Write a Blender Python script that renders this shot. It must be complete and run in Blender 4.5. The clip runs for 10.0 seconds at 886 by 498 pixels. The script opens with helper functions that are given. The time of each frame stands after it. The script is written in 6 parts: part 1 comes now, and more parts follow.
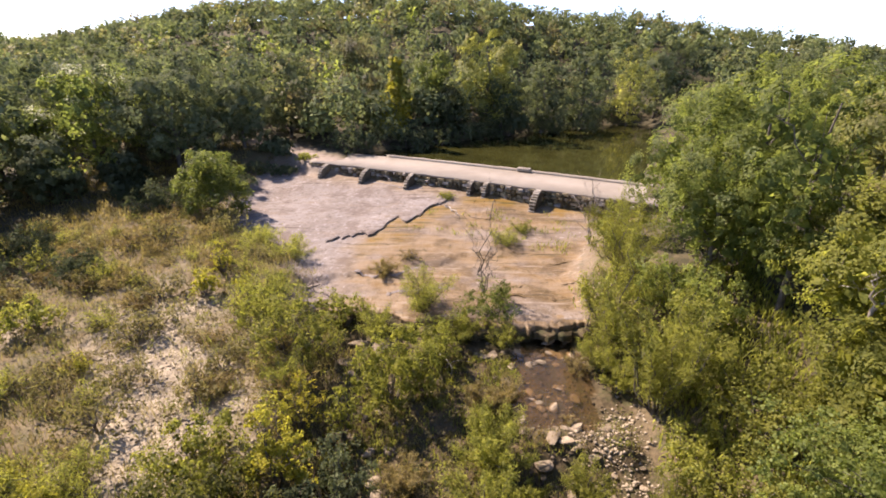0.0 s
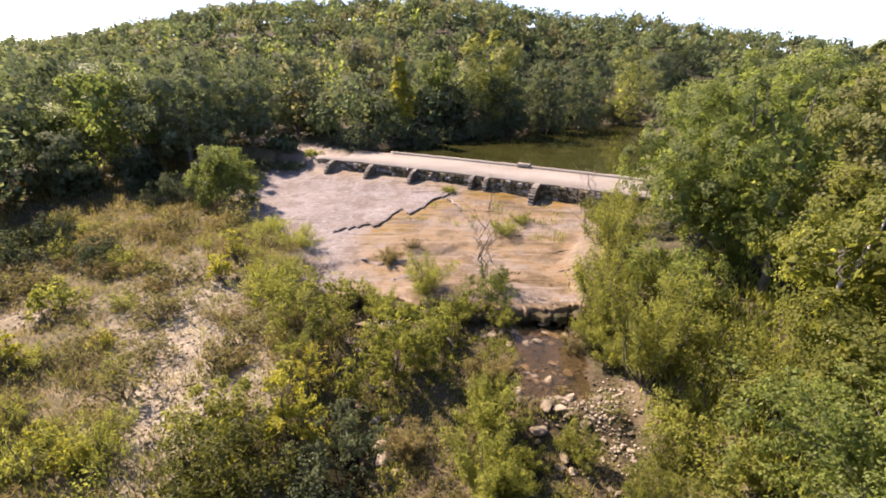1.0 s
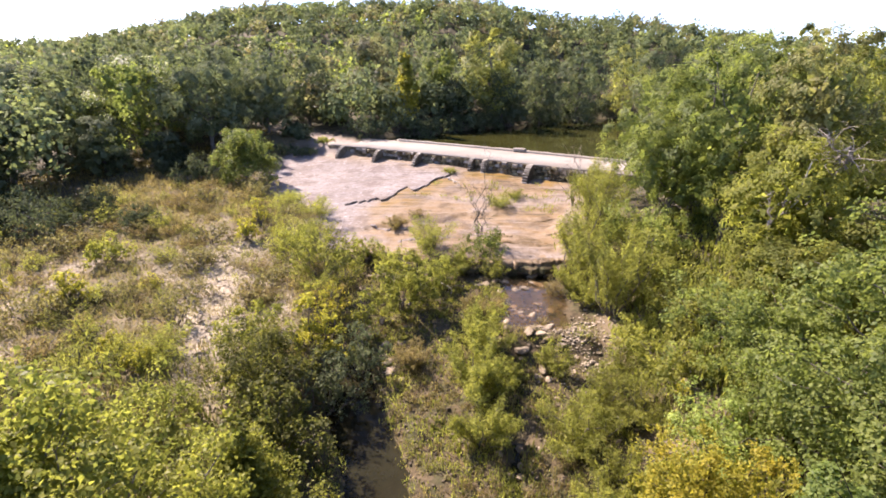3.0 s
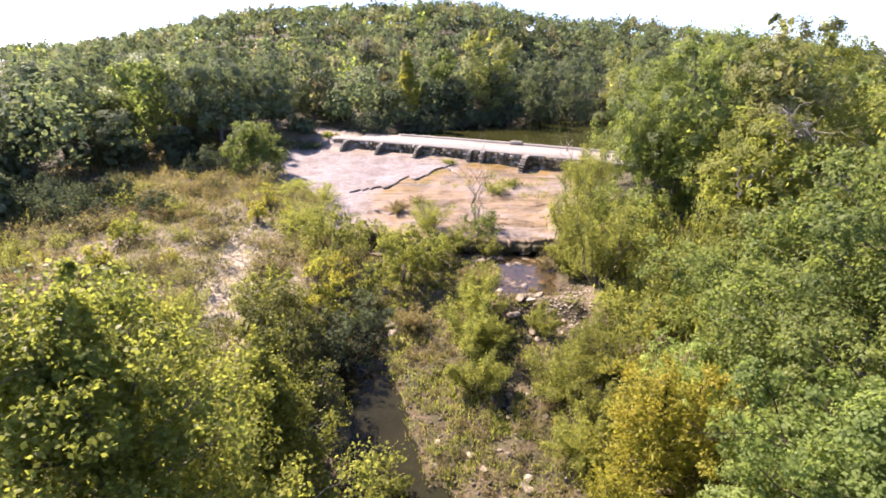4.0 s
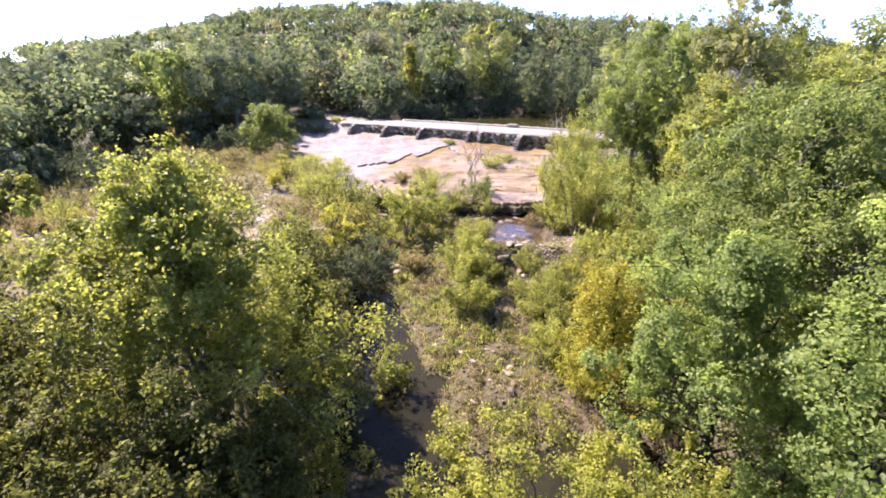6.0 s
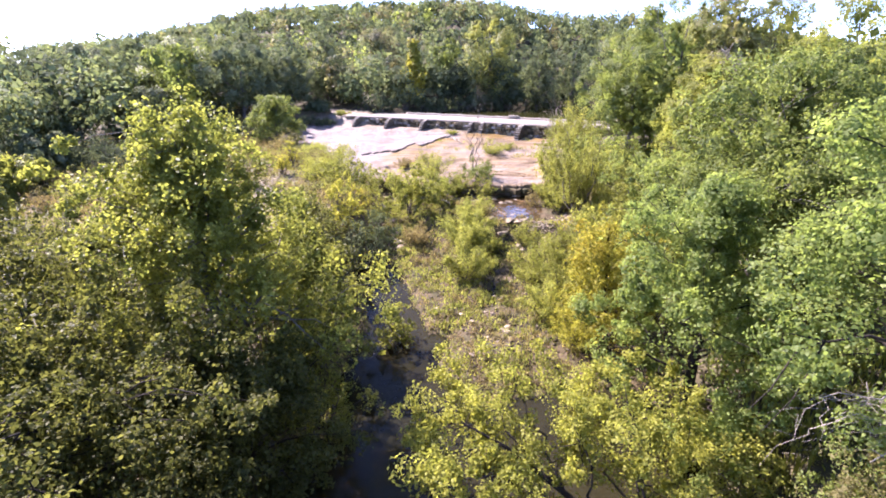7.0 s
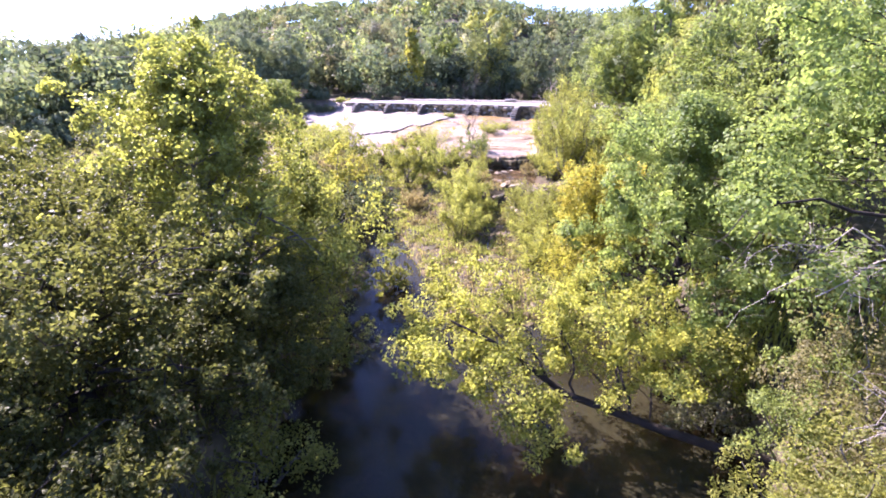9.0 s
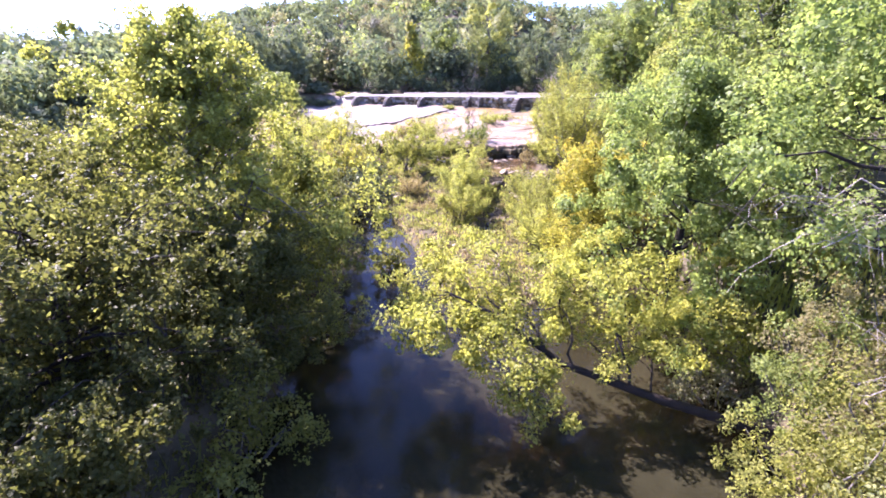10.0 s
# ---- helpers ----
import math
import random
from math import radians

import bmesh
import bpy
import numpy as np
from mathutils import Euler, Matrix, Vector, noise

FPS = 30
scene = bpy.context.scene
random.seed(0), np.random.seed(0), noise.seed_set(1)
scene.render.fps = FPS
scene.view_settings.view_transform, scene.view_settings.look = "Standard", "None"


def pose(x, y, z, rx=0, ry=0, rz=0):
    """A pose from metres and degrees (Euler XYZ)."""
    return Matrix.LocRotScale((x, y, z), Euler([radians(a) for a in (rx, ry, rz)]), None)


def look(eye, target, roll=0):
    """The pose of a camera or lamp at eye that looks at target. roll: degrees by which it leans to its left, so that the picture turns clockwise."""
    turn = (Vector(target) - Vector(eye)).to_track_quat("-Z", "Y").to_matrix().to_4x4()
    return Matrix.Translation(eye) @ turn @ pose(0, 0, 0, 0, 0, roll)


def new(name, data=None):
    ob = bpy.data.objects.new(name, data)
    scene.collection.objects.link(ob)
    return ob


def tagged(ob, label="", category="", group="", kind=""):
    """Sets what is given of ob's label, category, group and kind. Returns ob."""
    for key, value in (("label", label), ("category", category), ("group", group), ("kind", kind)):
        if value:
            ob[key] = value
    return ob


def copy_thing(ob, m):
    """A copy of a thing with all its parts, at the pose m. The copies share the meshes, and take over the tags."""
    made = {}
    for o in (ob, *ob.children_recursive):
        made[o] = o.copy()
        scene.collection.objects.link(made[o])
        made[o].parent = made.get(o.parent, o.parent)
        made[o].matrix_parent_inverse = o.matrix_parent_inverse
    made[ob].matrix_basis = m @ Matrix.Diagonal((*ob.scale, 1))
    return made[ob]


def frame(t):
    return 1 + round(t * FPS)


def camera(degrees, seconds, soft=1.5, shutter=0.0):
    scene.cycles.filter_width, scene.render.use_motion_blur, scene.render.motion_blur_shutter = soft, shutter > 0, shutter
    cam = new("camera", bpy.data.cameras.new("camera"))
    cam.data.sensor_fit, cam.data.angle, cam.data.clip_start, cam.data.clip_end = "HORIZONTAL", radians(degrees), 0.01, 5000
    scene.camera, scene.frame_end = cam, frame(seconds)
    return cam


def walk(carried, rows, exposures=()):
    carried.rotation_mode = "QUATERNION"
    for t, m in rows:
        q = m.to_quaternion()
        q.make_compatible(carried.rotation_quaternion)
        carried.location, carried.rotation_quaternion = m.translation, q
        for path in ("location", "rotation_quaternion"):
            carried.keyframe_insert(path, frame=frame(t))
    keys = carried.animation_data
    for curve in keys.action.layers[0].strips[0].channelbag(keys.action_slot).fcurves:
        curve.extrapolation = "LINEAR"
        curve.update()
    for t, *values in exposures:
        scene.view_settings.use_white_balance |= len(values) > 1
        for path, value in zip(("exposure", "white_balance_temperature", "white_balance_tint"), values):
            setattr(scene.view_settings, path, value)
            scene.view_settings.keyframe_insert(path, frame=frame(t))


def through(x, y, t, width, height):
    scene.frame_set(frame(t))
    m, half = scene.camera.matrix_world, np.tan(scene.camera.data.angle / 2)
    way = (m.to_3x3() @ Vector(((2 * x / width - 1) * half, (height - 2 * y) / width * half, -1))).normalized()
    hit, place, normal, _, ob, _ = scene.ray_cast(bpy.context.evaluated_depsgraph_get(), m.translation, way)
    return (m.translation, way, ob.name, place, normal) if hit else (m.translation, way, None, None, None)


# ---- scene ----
cam = camera(84.0, 10.0, soft=1.8)
PATH = [
    (0, (-0.527, -1.339, 11.859), (-0.650, 0.517, 11.125), 0.92),
    (0.5, (-0.457, -1.963, 11.729), (-0.586, -0.105, 10.999), 0.83),
    (1, (-0.393, -2.742, 11.638), (-0.527, -0.884, 10.912), 0.84),
    (1.5, (-0.287, -3.640, 11.521), (-0.430, -1.780, 10.799), 0.66),
    (2, (-0.151, -4.615, 11.321), (-0.302, -2.753, 10.606), 0.68),
    (2.5, (0.014, -5.586, 11.059), (-0.141, -3.722, 10.350), 0.58),
    (2.7, (0.041, -5.926, 10.951), (-0.108, -4.063, 10.238), 0.87),
    (3.8, (0.397, -8.165, 10.213), (0.239, -6.298, 9.514), 0.68),
    (4, (0.479, -8.553, 10.088), (0.319, -6.685, 9.393), 0.69),
    (4.5, (0.646, -9.507, 9.789), (0.483, -7.639, 9.094), 0.59),
    (5, (0.821, -10.480, 9.418), (0.655, -8.610, 8.728), 0.50),
    (5.5, (0.940, -11.384, 9.036), (0.768, -9.512, 8.353), 0.51),
    (5.7, (1.021, -11.739, 8.893), (0.845, -9.867, 8.212), 0.61),
    (6.8, (1.200, -13.147, 7.996), (1.029, -11.279, 7.300), 0.51),
    (7, (1.336, -13.445, 7.697), (1.144, -11.570, 7.027), 0.35),
    (7.5, (1.501, -13.988, 7.244), (1.304, -12.111, 6.580), 0.25),
    (8, (1.521, -14.387, 6.824), (1.330, -12.509, 6.165), 0.24),
    (8.5, (1.608, -14.614, 6.392), (1.415, -12.735, 5.734), -0.06),
    (9, (1.740, -14.723, 5.987), (1.539, -12.845, 5.329), -0.34),
    (9.5, (1.830, -14.724, 5.615), (1.625, -12.847, 4.957), -0.53),
    (10, (1.890, -14.668, 5.252), (1.681, -12.790, 4.596), -0.62),
]
walk(cam, [(t, look(eye, target, roll)) for t, eye, target, roll in PATH],
     [(0, 1.45, 6950, 29), (2.5, 1.78, 6600, 30), (5.5, 2.16, 6050, 33), (8, 2.45, 5700, 41), (10, 2.76, 5480, 47)])

# ---- light ----
SUN_TO = Vector((-0.80, 0.55, 0.96)).normalized()      # direction towards the sun
world = bpy.data.worlds.new("sky")
scene.world = world
world.use_nodes = True
wn = world.node_tree
sky = wn.nodes.new("ShaderNodeTexSky")
sky.sky_type, sky.sun_disc = "NISHITA", False
sky.sun_elevation = math.asin(SUN_TO.z)
sky.sun_rotation = math.atan2(SUN_TO.x, SUN_TO.y)
sky.air_density, sky.dust_density, sky.ozone_density = 0.55, 0.15, 3.0
wn.links.new(sky.outputs["Color"], wn.nodes["Background"].inputs["Color"])
wn.nodes["Background"].inputs["Strength"].default_value = 0.15
sun = new("sun", bpy.data.lights.new("sun", "SUN"))
sun.data.energy, sun.data.angle, sun.data.color = 5.0, radians(0.6), (1.0, 0.93, 0.8)
sun.matrix_world = SUN_TO.to_track_quat("Z", "Y").to_matrix().to_4x4()

# ---- small tools ----


def sstep(a, b, v):
    u = np.clip((np.asarray(v, float) - a) / (b - a), 0, 1)
    return u * u * (3 - 2 * u)


def vnoise(x, y, seed=0):
    """Smooth value noise, 0 to 1."""
    x, y = np.asarray(x, float), np.asarray(y, float)
    xi, yi = np.floor(x), np.floor(y)
    fx, fy = x - xi, y - yi
    fx, fy = fx * fx * (3 - 2 * fx), fy * fy * (3 - 2 * fy)

    def hsh(a, b):
        v = np.sin(a * 127.1 + b * 311.7 + seed * 74.7) * 43758.5453
        return v - np.floor(v)
    return ((hsh(xi, yi) * (1 - fx) + hsh(xi + 1, yi) * fx) * (1 - fy)
            + (hsh(xi, yi + 1) * (1 - fx) + hsh(xi + 1, yi + 1) * fx) * fy)


def fbm(x, y, seed=0, octaves=4):
    total, amp, norm = 0, 1.0, 0.0
    for k in range(octaves):
        total = total + amp * vnoise(x * 2 ** k, y * 2 ** k, seed + k)
        norm += amp
        amp *= 0.5
    return total / norm


def raw_mesh(name, verts, faces, material, smooth=False):
    """A mesh from numpy arrays; faces all have the same number of corners."""
    me = bpy.data.meshes.new(name)
    verts, faces = np.asarray(verts, np.float32), np.asarray(faces, np.int32)
    k = faces.shape[1]
    me.vertices.add(len(verts))
    me.vertices.foreach_set("co", verts.ravel())
    me.loops.add(faces.size)
    me.loops.foreach_set("vertex_index", faces.ravel())
    me.polygons.add(len(faces))
    me.polygons.foreach_set("loop_start", np.arange(0, faces.size, k, dtype=np.int32))
    me.polygons.foreach_set("loop_total", np.full(len(faces), k, np.int32))
    if smooth:
        me.polygons.foreach_set("use_smooth", np.ones(len(faces), bool))
    me.materials.append(material)
    me.update(calc_edges=True)
    return me


def part(name, me, parent, label="", kind=""):
    """Links a mesh as one object under a thing or a part."""
    ob = new(name, me)
    ob.parent = parent
    return tagged(ob, label, kind=kind)


def thing(name, x, y, z, label, category, group="", kind=""):
    """An Empty at the base of a thing, which carries its parts."""
    ob = new(name)
    ob.empty_display_size = 0.2
    ob.location = (x, y, z)
    return tagged(ob, label, category, group, kind)


def tube(points, radii, sides=7):
    """A tapered tube along a line of points: vertices and four-cornered faces."""
    p, r = np.asarray(points, float), np.asarray(radii, float)
    n = len(p)
    tang = np.gradient(p, axis=0)
    tang /= np.linalg.norm(tang, axis=1)[:, None] + 1e-9
    side = np.cross(tang, (0.31, 0.17, 0.93))
    side += np.where(np.linalg.norm(side, axis=1)[:, None] < 1e-3, (1.0, 0, 0), 0)
    side /= np.linalg.norm(side, axis=1)[:, None]
    other = np.cross(tang, side)
    a = np.linspace(0, 2 * np.pi, sides, endpoint=False)
    ring = (np.cos(a)[None, :, None] * side[:, None, :] + np.sin(a)[None, :, None] * other[:, None, :]) * r[:, None, None]
    v = (p[:, None, :] + ring).reshape(-1, 3)
    i, j = np.meshgrid(np.arange(n - 1), np.arange(sides), indexing="ij")
    f = np.stack([i * sides + j, i * sides + (j + 1) % sides, (i + 1) * sides + (j + 1) % sides, (i + 1) * sides + j], -1).reshape(-1, 4)
    return v, f


def merge(pieces):
    vs, fs, base = [], [], 0
    for v, f in pieces:
        vs.append(v)
        fs.append(f + base)
        base += len(v)
    return np.concatenate(vs), np.concatenate(fs)


def bough(a, b, r0, r1, rng, bend=0.12, n=6, sides=6):
    """A crooked tapered branch from a to b."""
    a, b = np.asarray(a, float), np.asarray(b, float)
    t = np.linspace(0, 1, n)[:, None]
    p = a + (b - a) * t
    length = np.linalg.norm(b - a)
    wob = rng.normal(0, 1, (n, 3)) * length * bend * np.sin(np.pi * t) * 0.6
    wob[:, 2] += (np.sin(np.pi * t) * length * bend * 0.5)[:, 0]
    return tube(p + wob, np.linspace(r0, r1, n), sides)


def leaf_arrays(p, nrm, size, aspect, rng):
    """Kite-shaped leaves at p, facing nrm."""
    n = len(p)
    rnd = rng.normal(0, 1, (n, 3))
    nrm = nrm / (np.linalg.norm(nrm, axis=1)[:, None] + 1e-9)
    d = rnd - nrm * (rnd * nrm).sum(1)[:, None]
    d /= np.linalg.norm(d, axis=1)[:, None] + 1e-9
    w = np.cross(nrm, d)
    s = (size * rng.uniform(0.6, 1.35, n))[:, None]
    v = np.stack([p - d * s * 0.5, p + w * s * 0.5 * aspect + d * s * 0.06 + nrm * s * 0.1, p + d * s * 0.55 - nrm * s * 0.08,
                  p - w * s * 0.5 * aspect + d * s * 0.06 + nrm * s * 0.1], 1).reshape(-1, 3)
    return v, np.arange(4 * n).reshape(-1, 4)


def clump_leaves(centres, radii, per, rng, flat=0.7, up=0.7, ruffle=0.6):
    """Points and normals of leaves on domed clumps, thick on top and thin below."""
    m = len(centres)
    d = rng.normal(0, 1, (m * per, 3))
    d /= np.linalg.norm(d, axis=1)[:, None]
    low = d[:, 2] < -0.15
    flip = low & (rng.random(m * per) < 0.7)
    d[flip, 2] *= -1
    rr = np.repeat(radii, per) * (0.45 + 0.6 * rng.random(m * per) ** 0.7)
    p = np.repeat(centres, per, 0) + d * rr[:, None] * (1, 1, flat)
    nrm = d * 1.0 + rng.normal(0, ruffle, d.shape) + (0, 0, up * 0.55)
    return p, nrm


def puff_leaves(centres, radii, count, rng, flat=0.82, tufts=7, up=0.35, out=0.45, ruffle=0.62, shell=0.35, loose=1.0):
    """Points and normals of leaves in ragged tufts, the tufts gathered into rounded puffs."""
    m = len(centres)
    d = rng.normal(0, 1, (m * tufts, 3)) + (0, 0, 0.22)
    d /= np.linalg.norm(d, axis=1)[:, None]
    rr = np.repeat(radii, tufts)
    tc = np.repeat(centres, tufts, 0) + d * (rr * rng.uniform(shell, 1.0, m * tufts))[:, None] * (1, 1, flat)
    tr = rr * rng.uniform(0.2, 0.44, m * tufts) * loose
    per = max(3, int(count / (m * tufts)))
    g = rng.normal(0, 1, (m * tufts * per, 3))
    g *= (rng.random(len(g)) ** 0.42 / np.linalg.norm(g, axis=1))[:, None]
    p = np.repeat(tc, per, 0) + g * np.repeat(tr, per)[:, None]
    nrm = rng.normal(0, ruffle, p.shape) + out * np.repeat(d, per, 0) + 0.25 * g + (0, 0, up)
    return p, nrm


def inner_leaves(centre, rx, rz, n, size, rng):
    """Coarse sprays deep inside a crown, which close the view through it."""
    d = rng.normal(0, 1, (n, 3))
    d *= (rng.random(n) ** 0.4 / np.linalg.norm(d, axis=1))[:, None]
    return leaf_arrays(d * (rx, rx, rz) + np.asarray(centre), rng.normal(0, 1, (n, 3)), np.full(n, size), 0.8, rng)


# ---- materials ----
def nodes_of(name):
    m = bpy.data.materials.new(name)
    m.use_nodes = True
    nt = m.node_tree
    return m, nt, nt.nodes["Principled BSDF"], nt.nodes["Material Output"]


def mix(nt, fac, a, b, blend="MIX"):
    n = nt.nodes.new("ShaderNodeMix")
    n.data_type, n.blend_type = "RGBA", blend
    for sock, v in ((n.inputs[0], fac), (n.inputs[6], a), (n.inputs[7], b)):
        if isinstance(v, (int, float)):
            sock.default_value = v
        elif isinstance(v, tuple):
            sock.default_value = (*v, 1)
        else:
            nt.links.new(v, sock)
    return n.outputs[2]


def tex(nt, scale, detail=4, kind="ShaderNodeTexNoise", coords="Object", rough=0.6):
    c = nt.nodes.new("ShaderNodeTexCoord")
    n = nt.nodes.new(kind)
    n.inputs["Scale"].default_value = scale
    if kind == "ShaderNodeTexNoise":
        n.inputs["Detail"].default_value, n.inputs["Roughness"].default_value = detail, rough
    nt.links.new(c.outputs[coords], n.inputs["Vector"])
    return n


def ramp(nt, src, lo, hi):
    r = nt.nodes.new("ShaderNodeMapRange")
    r.inputs[1].default_value, r.inputs[2].default_value = lo, hi
    r.interpolation_type = "SMOOTHSTEP"
    nt.links.new(src, r.inputs[0])
    return r.outputs[0]


def bump(nt, bsdf, src, strength, distance):
    b = nt.nodes.new("ShaderNodeBump")
    b.inputs["Strength"].default_value, b.inputs["Distance"].default_value = strength, distance
    nt.links.new(src, b.inputs["Height"])
    nt.links.new(b.outputs[0], bsdf.inputs["Normal"])


def leaf_material(name, c1, c2, c3, through=0.55, gloss=0.42, mottle=9.0, ruffle=0.7):
    """Leaves: two greens mixed leaf by leaf, a third in patches, light passing through them."""
    m, nt, bsdf, out = nodes_of(name)
    geo = nt.nodes.new("ShaderNodeNewGeometry")
    info = nt.nodes.new("ShaderNodeObjectInfo")
    patch = ramp(nt, tex(nt, 0.55, 3).outputs[0], 0.42, 0.68)
    col = mix(nt, geo.outputs["Random Per Island"], c1, c2)
    col = mix(nt, patch, col, c3)
    col = mix(nt, ramp(nt, tex(nt, mottle, 2).outputs[0], 0.55, 0.35), col, mix(nt, 1.0, col, (0.55, 0.6, 0.6), "MULTIPLY"))
    each = nt.nodes.new("ShaderNodeAttribute")
    each.attribute_name = "each"
    col = mix(nt, each.outputs["Fac"], col, mix(nt, 1.0, col, (1.75, 1.7, 1.4), "MULTIPLY"))
    hsv = nt.nodes.new("ShaderNodeHueSaturation")
    tone = nt.nodes.new("ShaderNodeMapRange")
    tone.inputs[3].default_value, tone.inputs[4].default_value = 0.82, 1.2
    nt.links.new(info.outputs["Random"], tone.inputs[0])
    nt.links.new(tone.outputs[0], hsv.inputs["Value"])
    nt.links.new(col, hsv.inputs["Color"])
    bsdf.inputs["Roughness"].default_value = gloss
    bsdf.inputs["Specular IOR Level"].default_value = 0.12
    fine = tex(nt, 7.0, 3)
    bump(nt, bsdf, fine.outputs[0], ruffle, 0.12)
    nt.links.new(hsv.outputs[0], bsdf.inputs["Base Color"])
    tr = nt.nodes.new("ShaderNodeBsdfTranslucent")
    warm = mix(nt, 1.0, hsv.outputs[0], (1.3, 1.33, 0.9), "MULTIPLY")
    nt.links.new(warm, tr.inputs["Color"])
    ms = nt.nodes.new("ShaderNodeMixShader")
    ms.inputs[0].default_value = through
    nt.links.new(bsdf.outputs[0], ms.inputs[1])
    nt.links.new(tr.outputs[0], ms.inputs[2])
    nt.links.new(ms.outputs[0], out.inputs["Surface"])
    return m


def plain(name, c1, c2, scale, rough=0.85, relief=0.5, depth=0.03, c3=None, fine=14.0, vary=(0.8, 1.15)):
    m, nt, bsdf, out = nodes_of(name)
    big, small = tex(nt, scale, 5), tex(nt, scale * fine, 6)
    info = nt.nodes.new("ShaderNodeObjectInfo")
    col = mix(nt, ramp(nt, big.outputs[0], 0.35, 0.65), c1, c2)
    if c3:
        col = mix(nt, ramp(nt, small.outputs[0], 0.5, 0.72), col, c3)
    hsv = nt.nodes.new("ShaderNodeHueSaturation")
    tone = nt.nodes.new("ShaderNodeMapRange")
    tone.inputs[3].default_value, tone.inputs[4].default_value = vary
    nt.links.new(info.outputs["Random"], tone.inputs[0])
    nt.links.new(tone.outputs[0], hsv.inputs["Value"])
    nt.links.new(col, hsv.inputs["Color"])
    nt.links.new(hsv.outputs[0], bsdf.inputs["Base Color"])
    bsdf.inputs["Roughness"].default_value = rough
    bsdf.inputs["Specular IOR Level"].default_value = 0.25
    bump(nt, bsdf, small.outputs[0], relief, depth)
    return m


LEAF = {
    "sycamore": leaf_material("leaf_sycamore", (0.228, 0.232, 0.048), (0.278, 0.272, 0.056), (0.178, 0.189, 0.041), 0.59, 0.42, 3.0, 0.3),
    "oak": leaf_material("leaf_oak", (0.16, 0.19, 0.052), (0.24, 0.268, 0.072), (0.12, 0.148, 0.043), 0.57, 0.42, 4.0, 0.4),
    "bright": leaf_material("leaf_bright", (0.25, 0.31, 0.082), (0.345, 0.395, 0.112), (0.19, 0.245, 0.066), 0.6, 0.42, 3.0, 0.3),
    "olive": leaf_material("leaf_olive", (0.205, 0.212, 0.05), (0.3, 0.298, 0.068), (0.16, 0.175, 0.043), 0.62),
    "yellow": leaf_material("leaf_yellow", (0.34, 0.315, 0.048), (0.43, 0.39, 0.06), (0.27, 0.265, 0.05)),
    "gold": leaf_material("leaf_gold", (0.30, 0.262, 0.035), (0.25, 0.24, 0.04), (0.33, 0.265, 0.035)),
    "willow": leaf_material("leaf_willow", (0.235, 0.24, 0.056), (0.33, 0.32, 0.075), (0.18, 0.19, 0.048), 0.62),
    "dark": leaf_material("leaf_dark", (0.082, 0.098, 0.05), (0.114, 0.128, 0.062), (0.072, 0.088, 0.045), 0.38, 0.85, 1.1, 0.2),
    "grey": leaf_material("leaf_grey", (0.135, 0.14, 0.075), (0.185, 0.18, 0.095), (0.15, 0.122, 0.068)),
    "brown": leaf_material("leaf_brown", (0.21, 0.15, 0.07), (0.26, 0.195, 0.10), (0.16, 0.135, 0.05)),
    "straw": leaf_material("leaf_straw", (0.26, 0.20, 0.085), (0.35, 0.275, 0.13), (0.19, 0.155, 0.055)),
    "weed": leaf_material("leaf_weed", (0.17, 0.152, 0.06), (0.25, 0.218, 0.092), (0.145, 0.12, 0.052)),
    "pale": leaf_material("leaf_pale", (0.215, 0.225, 0.072), (0.3, 0.297, 0.112), (0.235, 0.208, 0.093)),
    "cotton": leaf_material("leaf_cotton", (0.25, 0.25, 0.07), (0.33, 0.32, 0.09), (0.20, 0.21, 0.06), 0.5, 0.5, 2.0, 0.3),
    # bankside shade is put into this leaf colour, well below the sycamore's
    "elm": leaf_material("leaf_elm_shade", (0.105, 0.108, 0.028), (0.165, 0.162, 0.045), (0.078, 0.083, 0.023)),
    "lime": leaf_material("leaf_lime", (0.27, 0.266, 0.048), (0.335, 0.32, 0.06), (0.215, 0.22, 0.042), 0.56),
    "mixed": leaf_material("leaf_mixed", (0.128, 0.148, 0.075), (0.172, 0.19, 0.092), (0.106, 0.129, 0.068), 0.42, 0.85, 1.1, 0.2),
}
BARK = plain("bark", (0.10, 0.085, 0.065), (0.16, 0.14, 0.115), 2.0, 0.9, 0.8, 0.02, (0.07, 0.06, 0.05))
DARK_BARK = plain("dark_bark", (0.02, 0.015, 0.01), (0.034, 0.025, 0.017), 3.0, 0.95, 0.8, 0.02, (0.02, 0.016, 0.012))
PALE_BARK = plain("pale_bark", (0.42, 0.39, 0.34), (0.27, 0.24, 0.2), 1.5, 0.85, 0.5, 0.01, (0.5, 0.47, 0.42))
DEAD_WOOD = plain("dead_wood", (0.33, 0.28, 0.22), (0.21, 0.175, 0.14), 3.0, 0.9, 0.5, 0.01)
LIMESTONE = plain("limestone", (0.30, 0.24, 0.16), (0.20, 0.155, 0.098), 1.2, 0.9, 0.8, 0.04, (0.13, 0.105, 0.07), vary=(0.55, 1.25))
FIN_STONE = plain("fin_stone", (0.15, 0.12, 0.075), (0.09, 0.072, 0.045), 1.6, 0.95, 0.9, 0.04, (0.2, 0.165, 0.11), vary=(0.5, 1.3))
WALL_STONE = plain("wall_stone", (0.29, 0.23, 0.125), (0.16, 0.132, 0.072), 1.6, 0.95, 0.9, 0.05, (0.30, 0.24, 0.15), vary=(0.35, 1.5))
BED_STONE = plain("bed_stone", (0.118, 0.093, 0.058), (0.08, 0.063, 0.038), 1.5, 0.95, 0.5, 0.02, (0.175, 0.143, 0.098))
